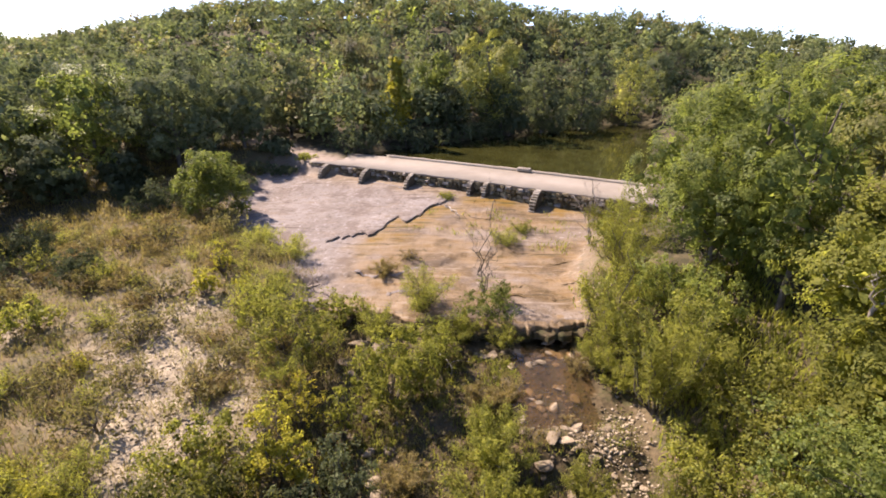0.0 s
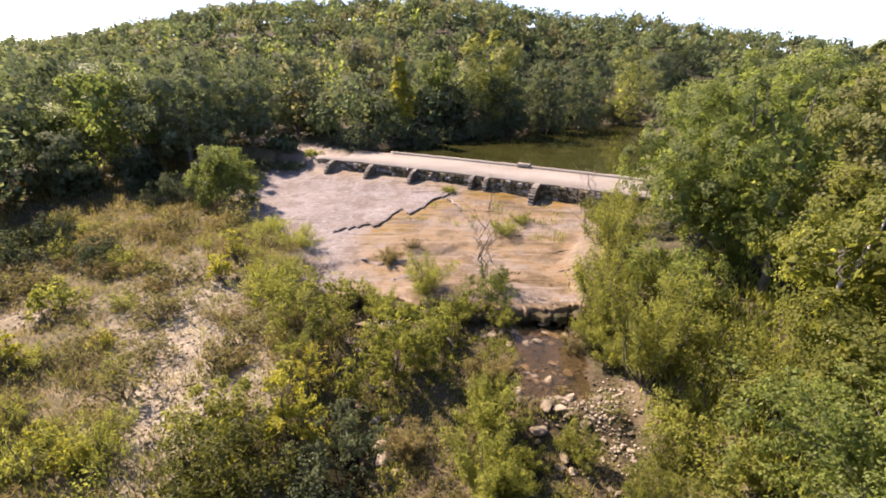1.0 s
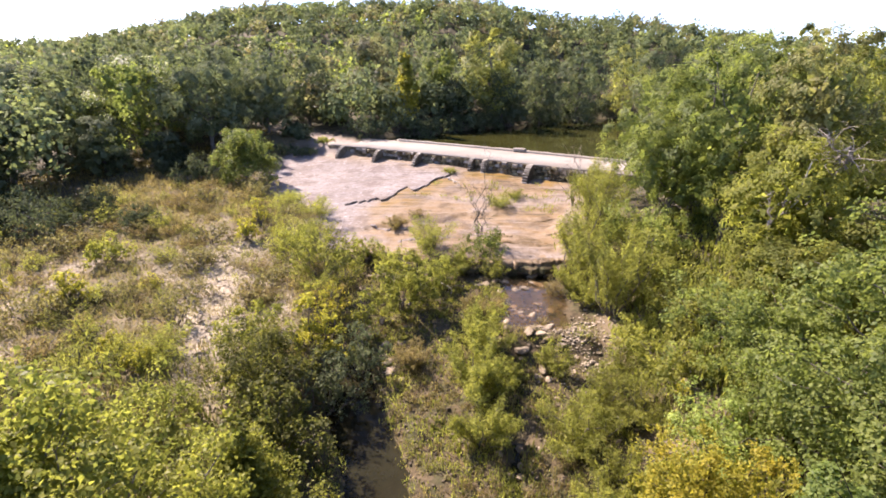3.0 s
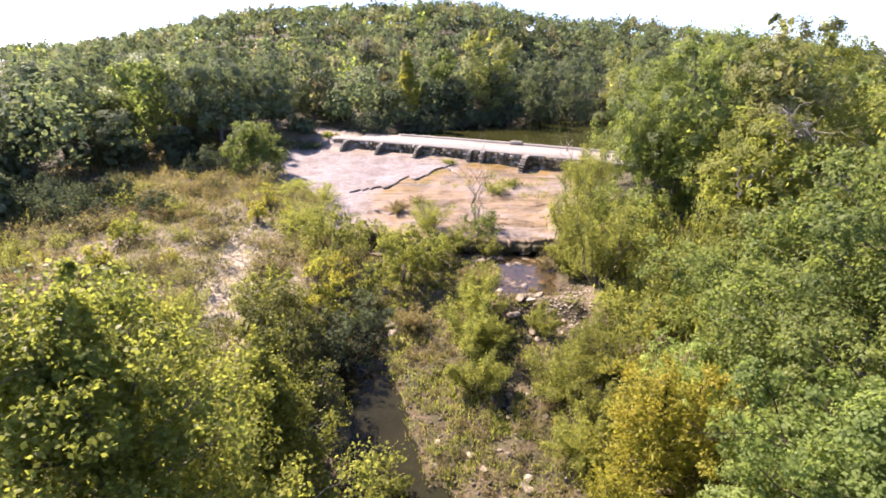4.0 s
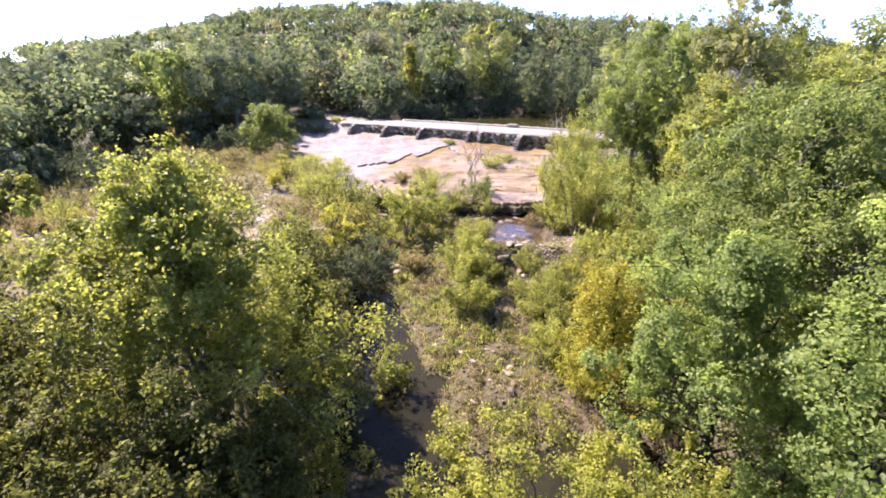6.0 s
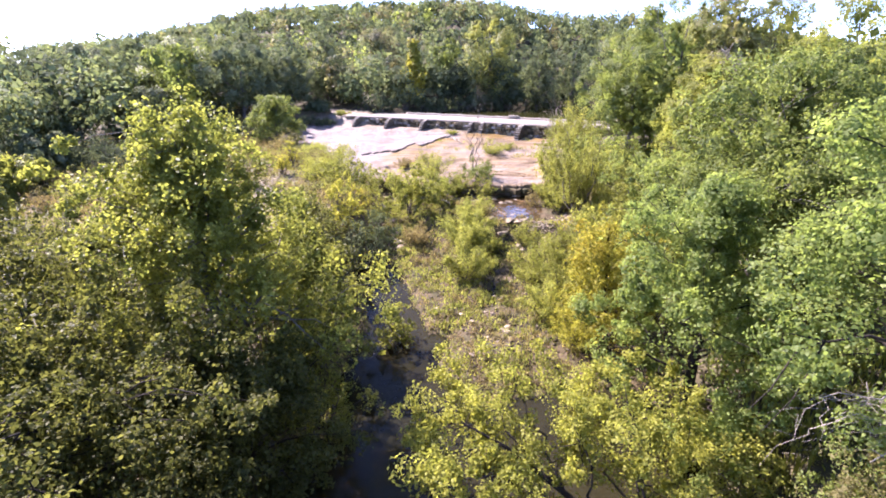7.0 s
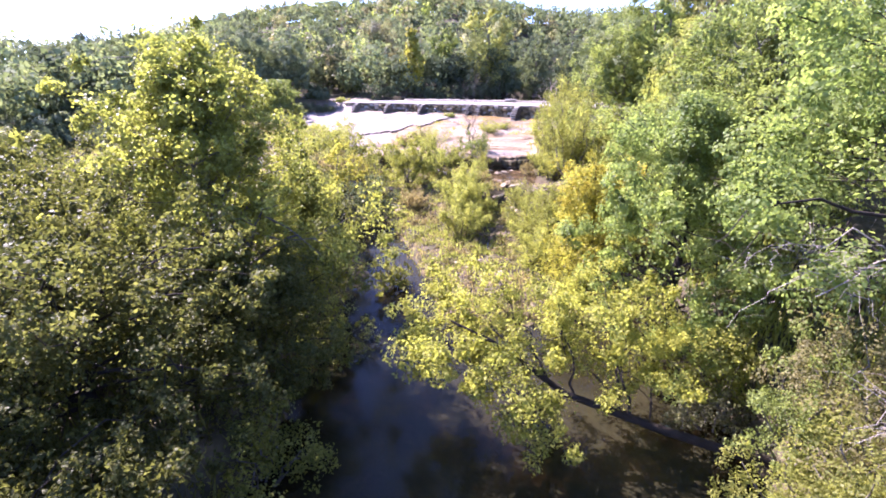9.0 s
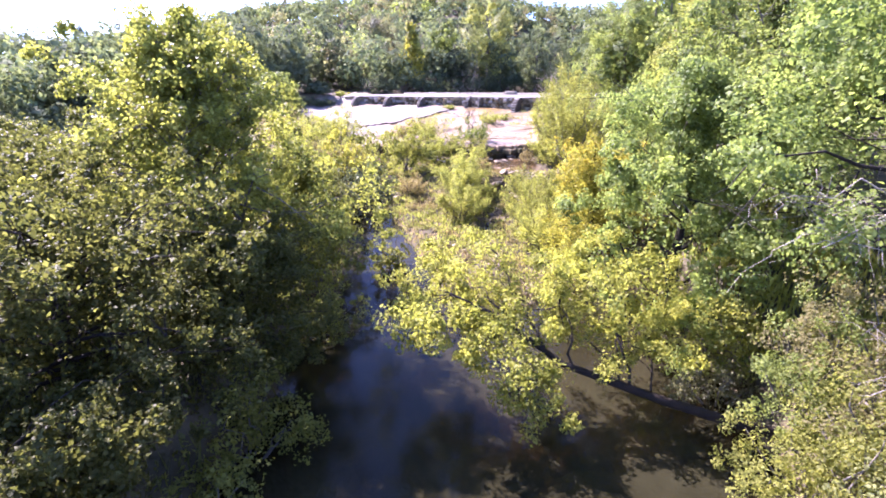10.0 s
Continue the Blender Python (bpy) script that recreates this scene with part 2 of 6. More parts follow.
GRAVEL_STONE = plain("gravel_stone", (0.37, 0.31, 0.215), (0.28, 0.225, 0.15), 1.5, 0.95, 0.5, 0.02, (0.2, 0.165, 0.12))
PALE_STONE = plain("pale_stone", (0.36, 0.32, 0.255), (0.26, 0.225, 0.17), 1.6, 0.9, 0.6, 0.02, (0.24, 0.2, 0.15))
CONCRETE = plain("concrete", (0.32, 0.28, 0.222), (0.26, 0.222, 0.17), 0.35, 0.85, 0.35, 0.02, (0.29, 0.25, 0.2), fine=9)


def ground_material():
    """Rock slab, algae-stained rock, gravel, weedy soil and leaf litter, each where its zone lies."""
    m, nt, bsdf, out = nodes_of("ground")

    def zone(name):
        a = nt.nodes.new("ShaderNodeAttribute")
        a.attribute_name = name
        return a.outputs["Fac"]
    n_big, n_mid, n_fine = tex(nt, 0.35, 5), tex(nt, 1.7, 6), tex(nt, 11.0, 5)
    stones = tex(nt, 9.0, kind="ShaderNodeTexVoronoi")
    streak = tex(nt, 1.0, 5)
    mp = nt.nodes.new("ShaderNodeMapping")
    mp.inputs["Scale"].default_value = (0.5, 2.6, 1)
    mp.inputs["Rotation"].default_value = (0, 0, 0.35)
    nt.links.new(streak.inputs["Vector"].links[0].from_socket, mp.inputs["Vector"])
    nt.links.new(mp.outputs[0], streak.inputs["Vector"])
    litter = mix(nt, ramp(nt, n_mid.outputs[0], 0.4, 0.65), (0.045, 0.042, 0.022), (0.1, 0.08, 0.045))
    soil = mix(nt, ramp(nt, n_mid.outputs[0], 0.38, 0.66), (0.135, 0.10, 0.052), (0.085, 0.078, 0.033))
    soil = mix(nt, ramp(nt, n_fine.outputs[0], 0.52, 0.7), soil, (0.175, 0.135, 0.08))
    gravel = mix(nt, stones.outputs["Color"], (0.155, 0.125, 0.08), (0.385, 0.325, 0.225))
    gravel = mix(nt, ramp(nt, n_mid.outputs[0], 0.5, 0.75), gravel, (0.19, 0.155, 0.105))
    slab = mix(nt, ramp(nt, n_big.outputs[0], 0.35, 0.65), (0.225, 0.198, 0.174), (0.172, 0.146, 0.124))
    slab = mix(nt, ramp(nt, streak.outputs[0], 0.5, 0.75), slab, (0.19, 0.145, 0.105))
    slab = mix(nt, ramp(nt, n_fine.outputs[0], 0.58, 0.75), slab, (0.18, 0.14, 0.108))
    speck = tex(nt, 5.0, 3)
    slab = mix(nt, ramp(nt, speck.outputs[0], 0.62, 0.7), slab, (0.15, 0.115, 0.085))
    flow = tex(nt, 1.0, 6)
    mp2 = nt.nodes.new("ShaderNodeMapping")
    mp2.inputs["Scale"].default_value = (0.25, 3.4, 1)
    mp2.inputs["Rotation"].default_value = (0, 0, 0.5)
    nt.links.new(flow.inputs["Vector"].links[0].from_socket, mp2.inputs["Vector"])
    nt.links.new(mp2.outputs[0], flow.inputs["Vector"])
    seam = ramp(nt, flow.outputs[0], 0.58, 0.66)
    slab = mix(nt, seam, slab, (0.12, 0.094, 0.074))
    blot = tex(nt, 0.55, 6)
    slab = mix(nt, ramp(nt, blot.outputs[0], 0.52, 0.66), slab, (0.15, 0.12, 0.098))
    fleck = tex(nt, 3.2, 6, rough=0.75)
    slab = mix(nt, ramp(nt, fleck.outputs[0], 0.56, 0.66), slab, (0.30, 0.27, 0.25))
    slab = mix(nt, ramp(nt, fleck.outputs[0], 0.45, 0.38), slab, (0.125, 0.10, 0.082))
    slab = mix(nt, ramp(nt, tex(nt, 7.0, 5, rough=0.8).outputs[0], 0.57, 0.64), slab, (0.10, 0.08, 0.066))
    wet = mix(nt, ramp(nt, streak.outputs[0], 0.35, 0.62), (0.175, 0.112, 0.048), (0.21, 0.152, 0.09))
    wet = mix(nt, ramp(nt, blot.outputs[0], 0.48, 0.6), wet, (0.125, 0.085, 0.042))
    wet = mix(nt, ramp(nt, fleck.outputs[0], 0.57, 0.66), wet, (0.235, 0.18, 0.115))
    wet = mix(nt, ramp(nt, fleck.outputs[0], 0.41, 0.33), wet, (0.095, 0.07, 0.04))
    wet = mix(nt, ramp(nt, n_mid.outputs[0], 0.55, 0.72), wet, (0.10, 0.075, 0.03))
    bed = mix(nt, stones.outputs["Color"], (0.045, 0.035, 0.018), (0.12, 0.088, 0.048))
    bed = mix(nt, ramp(nt, n_mid.outputs[0], 0.42, 0.66), bed, (0.055, 0.052, 0.022))
    wet = mix(nt, seam, wet, (0.07, 0.05, 0.022))
    wet = mix(nt, ramp(nt, flow.outputs[0], 0.42, 0.34), wet, (0.235, 0.185, 0.13))
    algae = mix(nt, ramp(nt, streak.outputs[0], 0.4, 0.6), (0.18, 0.106, 0.02), (0.20, 0.138, 0.068))
    algae = mix(nt, ramp(nt, flow.outputs[0], 0.5, 0.62), algae, (0.10, 0.07, 0.018))
    col = litter
    for name, c in (("soil", soil), ("gravel", gravel), ("bed", bed), ("slab", slab), ("wet", wet), ("algae", algae), ("road", (0.50, 0.42, 0.33))):
        if name == "road":
            c = mix(nt, ramp(nt, n_mid.outputs[0], 0.4, 0.7), (0.26, 0.21, 0.165), (0.18, 0.14, 0.10))
        col = mix(nt, zone(name), col, c)
    nt.links.new(col, bsdf.inputs["Base Color"])
    ro = nt.nodes.new("ShaderNodeMapRange")
    ro.inputs[3].default_value, ro.inputs[4].default_value = 0.9, 0.55
    nt.links.new(zone("wet"), ro.inputs[0])
    nt.links.new(ro.outputs[0], bsdf.inputs["Roughness"])
    bsdf.inputs["Specular IOR Level"].default_value = 0.15
    h = mix(nt, 0.5, n_fine.outputs[0], stones.outputs["Distance"])
    h = mix(nt, 0.4, h, streak.outputs[0])
    h = mix(nt, 0.5, h, n_mid.outputs[0])
    bump(nt, bsdf, h, 0.8, 0.12)
    return m


def water_material(name, body, clear, rough=0.03, ripple=3.0, strength=0.06, ior=1.33):
    """Murky water: its body colour, or the bed through it, under a surface that reflects more at a slant."""
    m, nt, bsdf, out = nodes_of(name)
    n = tex(nt, 0.5, 4)
    col = mix(nt, ramp(nt, n.outputs[0], 0.4, 0.65), body, tuple(c * 0.65 for c in body))
    nt.links.new(col, bsdf.inputs["Base Color"])
    bsdf.inputs["Roughness"].default_value = 0.6
    bsdf.inputs["Specular IOR Level"].default_value = 0.0
    under = bsdf.outputs[0]
    if clear:
        tr = nt.nodes.new("ShaderNodeBsdfTransparent")
        tr.inputs["Color"].default_value = (0.85, 0.74, 0.56, 1)
        ms = nt.nodes.new("ShaderNodeMixShader")
        ms.inputs[0].default_value = clear
        nt.links.new(under, ms.inputs[1])
        nt.links.new(tr.outputs[0], ms.inputs[2])
        under = ms.outputs[0]
    gl, fr, top = nt.nodes.new("ShaderNodeBsdfGlossy"), nt.nodes.new("ShaderNodeFresnel"), nt.nodes.new("ShaderNodeMixShader")
    gl.inputs["Roughness"].default_value = rough
    fr.inputs["IOR"].default_value = ior
    bm_node = nt.nodes.new("ShaderNodeBump")
    bm_node.inputs["Strength"].default_value, bm_node.inputs["Distance"].default_value = strength, 0.05
    nt.links.new(tex(nt, ripple, 3).outputs[0], bm_node.inputs["Height"])
    for nd in (gl, fr):
        nt.links.new(bm_node.outputs[0], nd.inputs["Normal"])
    nt.links.new(fr.outputs[0], top.inputs[0])
    nt.links.new(under, top.inputs[1])
    nt.links.new(gl.outputs[0], top.inputs[2])
    nt.links.new(top.outputs[0], out.inputs["Surface"])
    return m


GROUND = ground_material()
POOL_WATER = water_material("pool_water", (0.034, 0.034, 0.009), 0.0, 0.02, 2.0, 0.05)
TARN_WATER = water_material("tarn_water", (0.10, 0.08, 0.05), 0.8, 0.05, 5.0, 0.1, 1.31)
DEEP_WATER = water_material("deep_water", (0.023, 0.0215, 0.0105), 0.2, 0.05, 4.0, 0.14, 1.17)

# ---- the ground: one sheet ----
# the plan below is laid out on the valley's slope, which falls 4.6 degrees downstream; lie() turns it upright
FALL = radians(4.6)
DOWN_N = Vector((0.375, 0.927, 0)).normalized()
LIE = Matrix.Rotation(FALL, 3, Vector((DOWN_N.y, -DOWN_N.x, 0)))
DAM_LIFT = 2.42
POOL_Z, TARN_Z, CREEK_Z, DECK_Z = 3.35, 0.46, -1.55, 3.62


def lie(p):
    """A place given on the sloping plan, in the world."""
    return LIE @ Vector(p)


def rise(x, y):
    return np.tan(FALL) * (DOWN_N.x * np.asarray(x, float) + DOWN_N.y * np.asarray(y, float))


def tarn_mask(x, y):
    ragged = 1.1 * (fbm(np.asarray(x) * 0.9, np.asarray(y) * 0.9, 71) - 0.5)
    return np.exp(-(((x - 2.6 + ragged - 0.1 * (y - 14)) / 0.95) ** 4 + ((y - 14.7 + 1.6 * ragged) / 2.7) ** 4))


def creek_z(x, y):
    """Level of the creek: a still lower pool, and a brook that runs down to it."""
    return np.maximum(CREEK_Z, -1.36 + rise(x, y))


LEFT_EDGE = ([-40, -12, -5, 0, 3, 9.5, 13, 17], [-1.5, -1.6, -2.0, -3.4, -4.4, -5.0, -5.5, -6.8])
RIGHT_EDGE = ([-40, -12, -8, -4, -1.4, 3, 8, 12, 18], [5.6, 5.6, 5.7, 6.6, 5.9, 4.9, 5.3, 4.7, 5.2])


def dam_y(x):
    """The downstream edge of the crossing."""
    return 32.75 - 0.405 * x - 0.0032 * x * x


def far_bank(x):
    return 53.2 + 0.95 * x


def ledge_y(x):
    return 17.4 + 0.9 * (fbm(x * 0.7, x * 0 + 3, 5, 4) - 0.5) + np.where(x < 0, -0.12 * x, 0)


def crack_y(x):
    """The step that runs across the slab."""
    return 27.7 + 0.9 * (x + 6) + 2.6 * (fbm(x * 1.1, x * 0 + 1, 9, 5) - 0.5)


def hill(x, y):
    """The wooded ridge about ninety-five metres off."""
    d = np.maximum(0, y - np.clip(far_bank(x), 47, 62))
    bearing = x / np.maximum(np.abs(y), 20)
    crest = np.interp(bearing, [-1.2, -0.85, -0.66, -0.5, -0.27, 0, 0.28, 0.45, 0.8], [2.5, 4.6, 8.0, 10.6, 12.2, 12.4, 11.8, 8.8, 5.5])
    return 0.5 * sstep(0, 6, d) + (crest + 1.3) * sstep(2, 48, d) * (0.9 + 0.2 * fbm(x * 0.05, y * 0.05, 61, 3))


def ground(x, y):
    """Height of the ground and its zones."""
    x, y = np.asarray(x, float), np.asarray(y, float)
    n1, n2, n3 = fbm(x * 0.25, y * 0.25, 1), fbm(x * 1.1, y * 1.1, 2), fbm(x * 3.3, y * 3.3, 3, 3)
    xl = np.interp(y, *LEFT_EDGE) + 1.6 * (n1 - 0.5) + 0.5 * (n2 - 0.5)
    xr = np.interp(y, *RIGHT_EDGE) + 1.2 * (n1 - 0.5) + 0.5 * (n2 - 0.5)
    left, right = sstep(0.2, 2.2, xl - x), sstep(0.0, 2.6, x - xr)
    # the bed below the ledge
    bed = -1.12 + 0.3 * sstep(8, 15, y) - 0.75 * sstep(0.5, -3.5, y - 0.25 * (x - 2)) + 0.4 * (n2 - 0.5) + 0.16 * (n3 - 0.5)
    chan = np.exp(-(((x + 3.1 + 0.4 * (y - 5) + 0.9 * (n1 - 0.5)) / 1.15) ** 4)) * sstep(10.5, 9.5, y)
    reach = np.exp(-(((x + 1.7) / 1.7) ** 4)) * sstep(2.7, 1.6, y) * sstep(-4.5, -2.5, y)
    chan2 = np.exp(-(((x - 1.55 - 0.03 * (y - 6)) / 0.3) ** 2)) * sstep(11, 9, y) * sstep(3.5, 5, y)
    tarn = tarn_mask(x, y) * (0.6 + 0.8 * n2)
    bed = bed - 0.6 * np.maximum(chan, 0.85 * reach) - 0.3 * chan2
    rim = np.exp(-(((y - 11.4 - 0.6 * (n1 - 0.5)) / 0.8) ** 2)) * sstep(0.4, 1.4, x) * sstep(5.4, 4.4, x)
    bed = bed * (1 - rim) + (TARN_Z + 0.07 + 0.2 * (n2 - 0.5) - rise(x, y)) * rim
    basin = sstep(0.1, 0.5, tarn)
    bed = bed * (1 - basin) + (TARN_Z - 0.12 + 0.5 * (n2 - 0.5) + 0.25 * (n3 - 0.5) - rise(x, y)) * basin
    bar = 0.05 + 0.45 * sstep(6, -2, y) + 0.35 * sstep(-8, -22, x) + 0.3 * (n1 - 0.5) + 0.25 * (n2 - 0.5) + 0.1 * (n3 - 0.5)
    bank = 0.3 + 1.0 * sstep(1, 9, x - xr) + 1.8 * sstep(4, 30, x - xr) + 0.5 * (n1 - 0.5) + 0.3 * (n2 - 0.5)
    low = bed * (1 - left) * (1 - right) + bar * left + bank * right
    # the rock slab between ledge and crossing
    crack = crack_y(x)
    shelf = 0.05 * sstep(0.15, 0.45, y - crack) * sstep(0.5, -2.5, x)
    lower = 21.6 + 0.35 * (x + 6) + 1.4 * (fbm(x * 0.9, y * 0 + 4, 12, 4) - 0.5)
    shelf2 = 0.16 * sstep(-0.06, 0.06, y - lower) * sstep(3, 0, x)
    slab = -0.25 + shelf + shelf2 + 0.012 * (y - 18) + 0.16 * (n1 - 0.5) + 0.07 * (n2 - 0.5) + 0.03 * (n3 - 0.5)
    slab = slab + 0.18 * sstep(5.5, 0.2, dam_y(np.clip(x, -16, 14)) - y)
    terr = np.round((slab + 0.03 * n2) * 22) / 22
    slab = slab * 0.3 + terr * 0.7
    side = 0.45 + 0.3 * (n1 - 0.5) + 0.15 * (n2 - 0.5)
    xsl = np.interp(y, [17, 21, 24, 26, 30, 37], [-8, -8.8, -10.6, -14.6, -16.4, -17.5]) + 1.6 * (n1 - 0.5) + 0.8 * (n2 - 0.5)
    xsr = np.interp(y, [17, 21, 25, 30], [4.6, 3.6, 5.2, 9.5]) + 1.2 * (n2 - 0.5)
    s_left, s_right = sstep(0, 1.8, xsl - x), sstep(0, 2.2, x - xsr)
    upper = slab * (1 - s_left) * (1 - s_right) + side * s_left + (0.5 + 1.0 * sstep(1, 9, x - xsr)) * s_right
    step = sstep(0.0, 0.3, y - ledge_y(x)) * (x > -9) + sstep(-2, 2, y - ledge_y(x)) * (x <= -9)
    z = low * (1 - step) + upper * step
    z = z + np.clip(rise(x, y), -1.2, DAM_LIFT)
    # upstream of the crossing
    yd = dam_y(np.clip(x, -16, 14))
    behind = sstep(0.8, 1.8, y - yd)
    shore = np.maximum.reduce([far_bank(x) * 0 + y - far_bank(x), (x - (9.5 + (y - 30) * 0.36)), (-10.5 - 0.0 * x - x) * 0.7 + 0 * y])
    up = DAM_LIFT - 0.2 + 1.7 * sstep(-1.6, 1.6, shore) + 0.25 * (n2 - 0.5)
    z = z * (1 - behind) + up * behind
    # the track that climbs from the end of the crossing
    tx = -13.2 - (y - 38.4) * 1.22
    trk = np.exp(-(((x - tx) / 2.3) ** 4)) * sstep(36.5, 38, y) * sstep(47, 45, y)
    z = z * (1 - trk) + (DAM_LIFT + 1.2 + 0.03 * (y - 38) + 0.08 * (n2 - 0.5)) * trk
    z = z + hill(x, y) + 0.6 * sstep(-24, -60, x) + 1.5 * sstep(-30, -120, y) * (1 - sstep(-3, 3, np.abs(x - 2) * -1 + 10))
    on_slab = step * (1 - s_left) * (1 - s_right) * (1 - behind)
    stain = fbm(x * 0.3 + 3, y * 0.5, 21)
    wet = on_slab * np.clip(sstep(0.6, -0.6, y - crack) * sstep(-8.5, -5, x) * (0.55 + 0.9 * sstep(0.3, 0.55, stain)), 0, 1)
    wet = np.maximum(wet, on_slab * 0.7 * sstep(3.0, 0.8, yd - y) * sstep(0.42, 0.6, n1))
    wet = wet * (1 - 0.55 * sstep(0.55, 0.75, fbm(x * 0.5, y * 0.9, 33)))
    algae = on_slab * sstep(0.1, -0.35, y - crack) * sstep(-4.2, -1.2, y - crack) * sstep(-8.6, -6, x) * sstep(3.5, 0.5, x) * sstep(0.34, 0.56, fbm(x * 0.5, y * 0.9, 57))
    algae = np.maximum(algae, on_slab * 0.9 * sstep(-1.5, 0.5, x) * sstep(3.2, 1.0, yd - y) * sstep(0.45, 0.62, fbm(x * 0.6, y * 0.8, 59)))
    bare = fbm(x * 0.35 + 9, y * 0.3, 41)
    path = np.exp(-(((x + 11.3 + 0.36 * (y - 12.5)) / 1.8) ** 2)) * sstep(4, 8, y) * sstep(24, 19, y)
    gravel = (1 - step) * left * np.clip(sstep(0.44, 0.66, bare) * 0.6 + path * 0.9 * (0.3 + n2) + 0.18 * sstep(0.5, 0.62, n2), 0, 1) * sstep(-26, -19, x) * sstep(2, 6, y)
    gravel = np.maximum(gravel, s_left * step * 0.5 * sstep(0.5, 0.66, bare) * sstep(-22, -15, x) * (1 - behind))
    gravel = np.maximum(gravel, right * (1 - step) * sstep(7, 5.5, x) * sstep(4, 7, y) * sstep(13, 10, y) * 0.5 * sstep(0.5, 0.65, n2))
    gravel = np.maximum(gravel, (1 - step) * np.exp(-(((x - 4.3) / 1.2) ** 4)) * sstep(8.6, 9.6, y) * sstep(13.6, 12.6, y) * np.clip(0.35 + 1.3 * (n2 - 0.3), 0, 1))
    soil = np.clip(sstep(-30, -22, x) * sstep(0, 5, y) * (1 - sstep(39, 41, y)) * (1 - sstep(6, 9, x)), 0, 1)
    in_bed = (1 - step) * (1 - left) * (1 - right)
    zones = {"soil": soil, "gravel": gravel, "bed": in_bed, "slab": on_slab, "wet": wet, "algae": algae, "road": trk}
    return z, zones


def height(x, y):
    return float(ground(np.array([x]), np.array([y]))[0][0])


def axis(fine_a, fine_b, step, reach, skirts):
    """Grid lines: finest in the middle, 0.25 m over the skirts, then ever wider to the horizon."""
    inner = np.arange(fine_a, fine_b + step / 2, step)
    sides = []
    for skirt in skirts:
        out, dd, p = list(np.arange(0.25, skirt, 0.25)), 0.25, float(skirt)
        while p < reach:
            out.append(p)
            dd *= 1.17
            p += dd
        sides.append(np.array(out))
    return np.concatenate([fine_a - sides[0][::-1], inner, inner[-1] + sides[1]])


def build_ground():
    gx, gy = axis(-10, 5.5, 0.19, 2200, (15, 5)), axis(16.5, 31.5, 0.19, 2200, (28, 9))
    X, Y = np.meshgrid(gx, gy)
    Z, zones = ground(X, Y)
    ny, nx = X.shape
    v = np.stack([X, Y, Z], -1).reshape(-1, 3)
    i, j = np.meshgrid(np.arange(ny - 1), np.arange(nx - 1), indexing="ij")
    f = np.stack([i * nx + j, i * nx + j + 1, (i + 1) * nx + j + 1, (i + 1) * nx + j], -1).reshape(-1, 4)
    me = raw_mesh("ground", v, f, GROUND, True)
    for name, w in zones.items():
        at = me.attributes.new(name, "FLOAT", "POINT")
        at.data.foreach_set("value", np.ascontiguousarray(np.clip(w, 0, 1).ravel(), np.float32))
    return tagged(new("ground", me), "pale limestone creek bed, gravel bar and wooded valley floor", "ground", kind="structure")


build_ground()


def sheet(name, x0, x1, y0, y1, z, step, material, label, inside=None):
    """A level sheet of water, kept where the ground lies below it."""
    gx, gy = np.arange(x0, x1 + step / 2, step), np.arange(y0, y1 + step / 2, step)
    X, Y = np.meshgrid(gx, gy)
    Z, _ = ground(X, Y)
    ny, nx = X.shape
    i, j = np.meshgrid(np.arange(ny - 1), np.arange(nx - 1), indexing="ij")
    f = np.stack([i * nx + j, i * nx + j + 1, (i + 1) * nx + j + 1, (i + 1) * nx + j], -1).reshape(-1, 4)
    level = z(X, Y) if callable(z) else np.full_like(X, z)
    keep = ((Z - level).ravel()[f] < 0.03).any(1)
    if inside is not None:
        keep &= inside(X, Y).ravel()[f].all(1)
    v = np.stack([X, Y, level], -1).reshape(-1, 3)
    f = f[keep]
    used, inv = np.unique(f, return_inverse=True)
    me = raw_mesh(name, v[used], inv.reshape(f.shape), material, True)
    return tagged(new(name, me), label, "water", kind="structure")


sheet("pool_water", -14, 40, 27, 92, POOL_Z, 0.5, POOL_WATER, "still green-brown pool held back by the crossing", lambda x, y: y > dam_y(np.clip(x, -16, 14)) + 1.2)
sheet("tarn_water", -1.2, 5.8, 10.0, 18.6, TARN_Z, 0.14, TARN_WATER, "shallow grey pool under the rock ledge", lambda x, y: (y < ledge_y(x) + 0.3) & (tarn_mask(x, y) > 0.02))
sheet("creek_water", -8, 9, -34, 11.4, creek_z, 0.25, DEEP_WATER, "dark slow creek water between wooded banks")


# ---- the stone crossing ----
def block(x0, x1, y0, y1, z0, z1, rng=None, jit=0.0, bevel=0.0):
    """A six-sided block with slightly uneven corners; a bevel takes its edges off."""
    bm = bmesh.new()
    bmesh.ops.create_cube(bm, size=1.0)
    for v in bm.verts:
        v.co = Vector(((x0 + x1) / 2 + v.co.x * (x1 - x0), (y0 + y1) / 2 + v.co.y * (y1 - y0), (z0 + z1) / 2 + v.co.z * (z1 - z0)))
    if bevel:
        bmesh.ops.bevel(bm, geom=bm.edges[:], offset=bevel, segments=1, affect="EDGES")
    if rng is not None:
        for v in bm.verts:
            v.co += Vector(rng.normal(0, jit, 3))
    return bm


def bm_mesh(name, bm, material):
    me = bpy.data.meshes.new(name)
    bm.to_mesh(me)
    bm.free()
    me.materials.append(material)
    return me


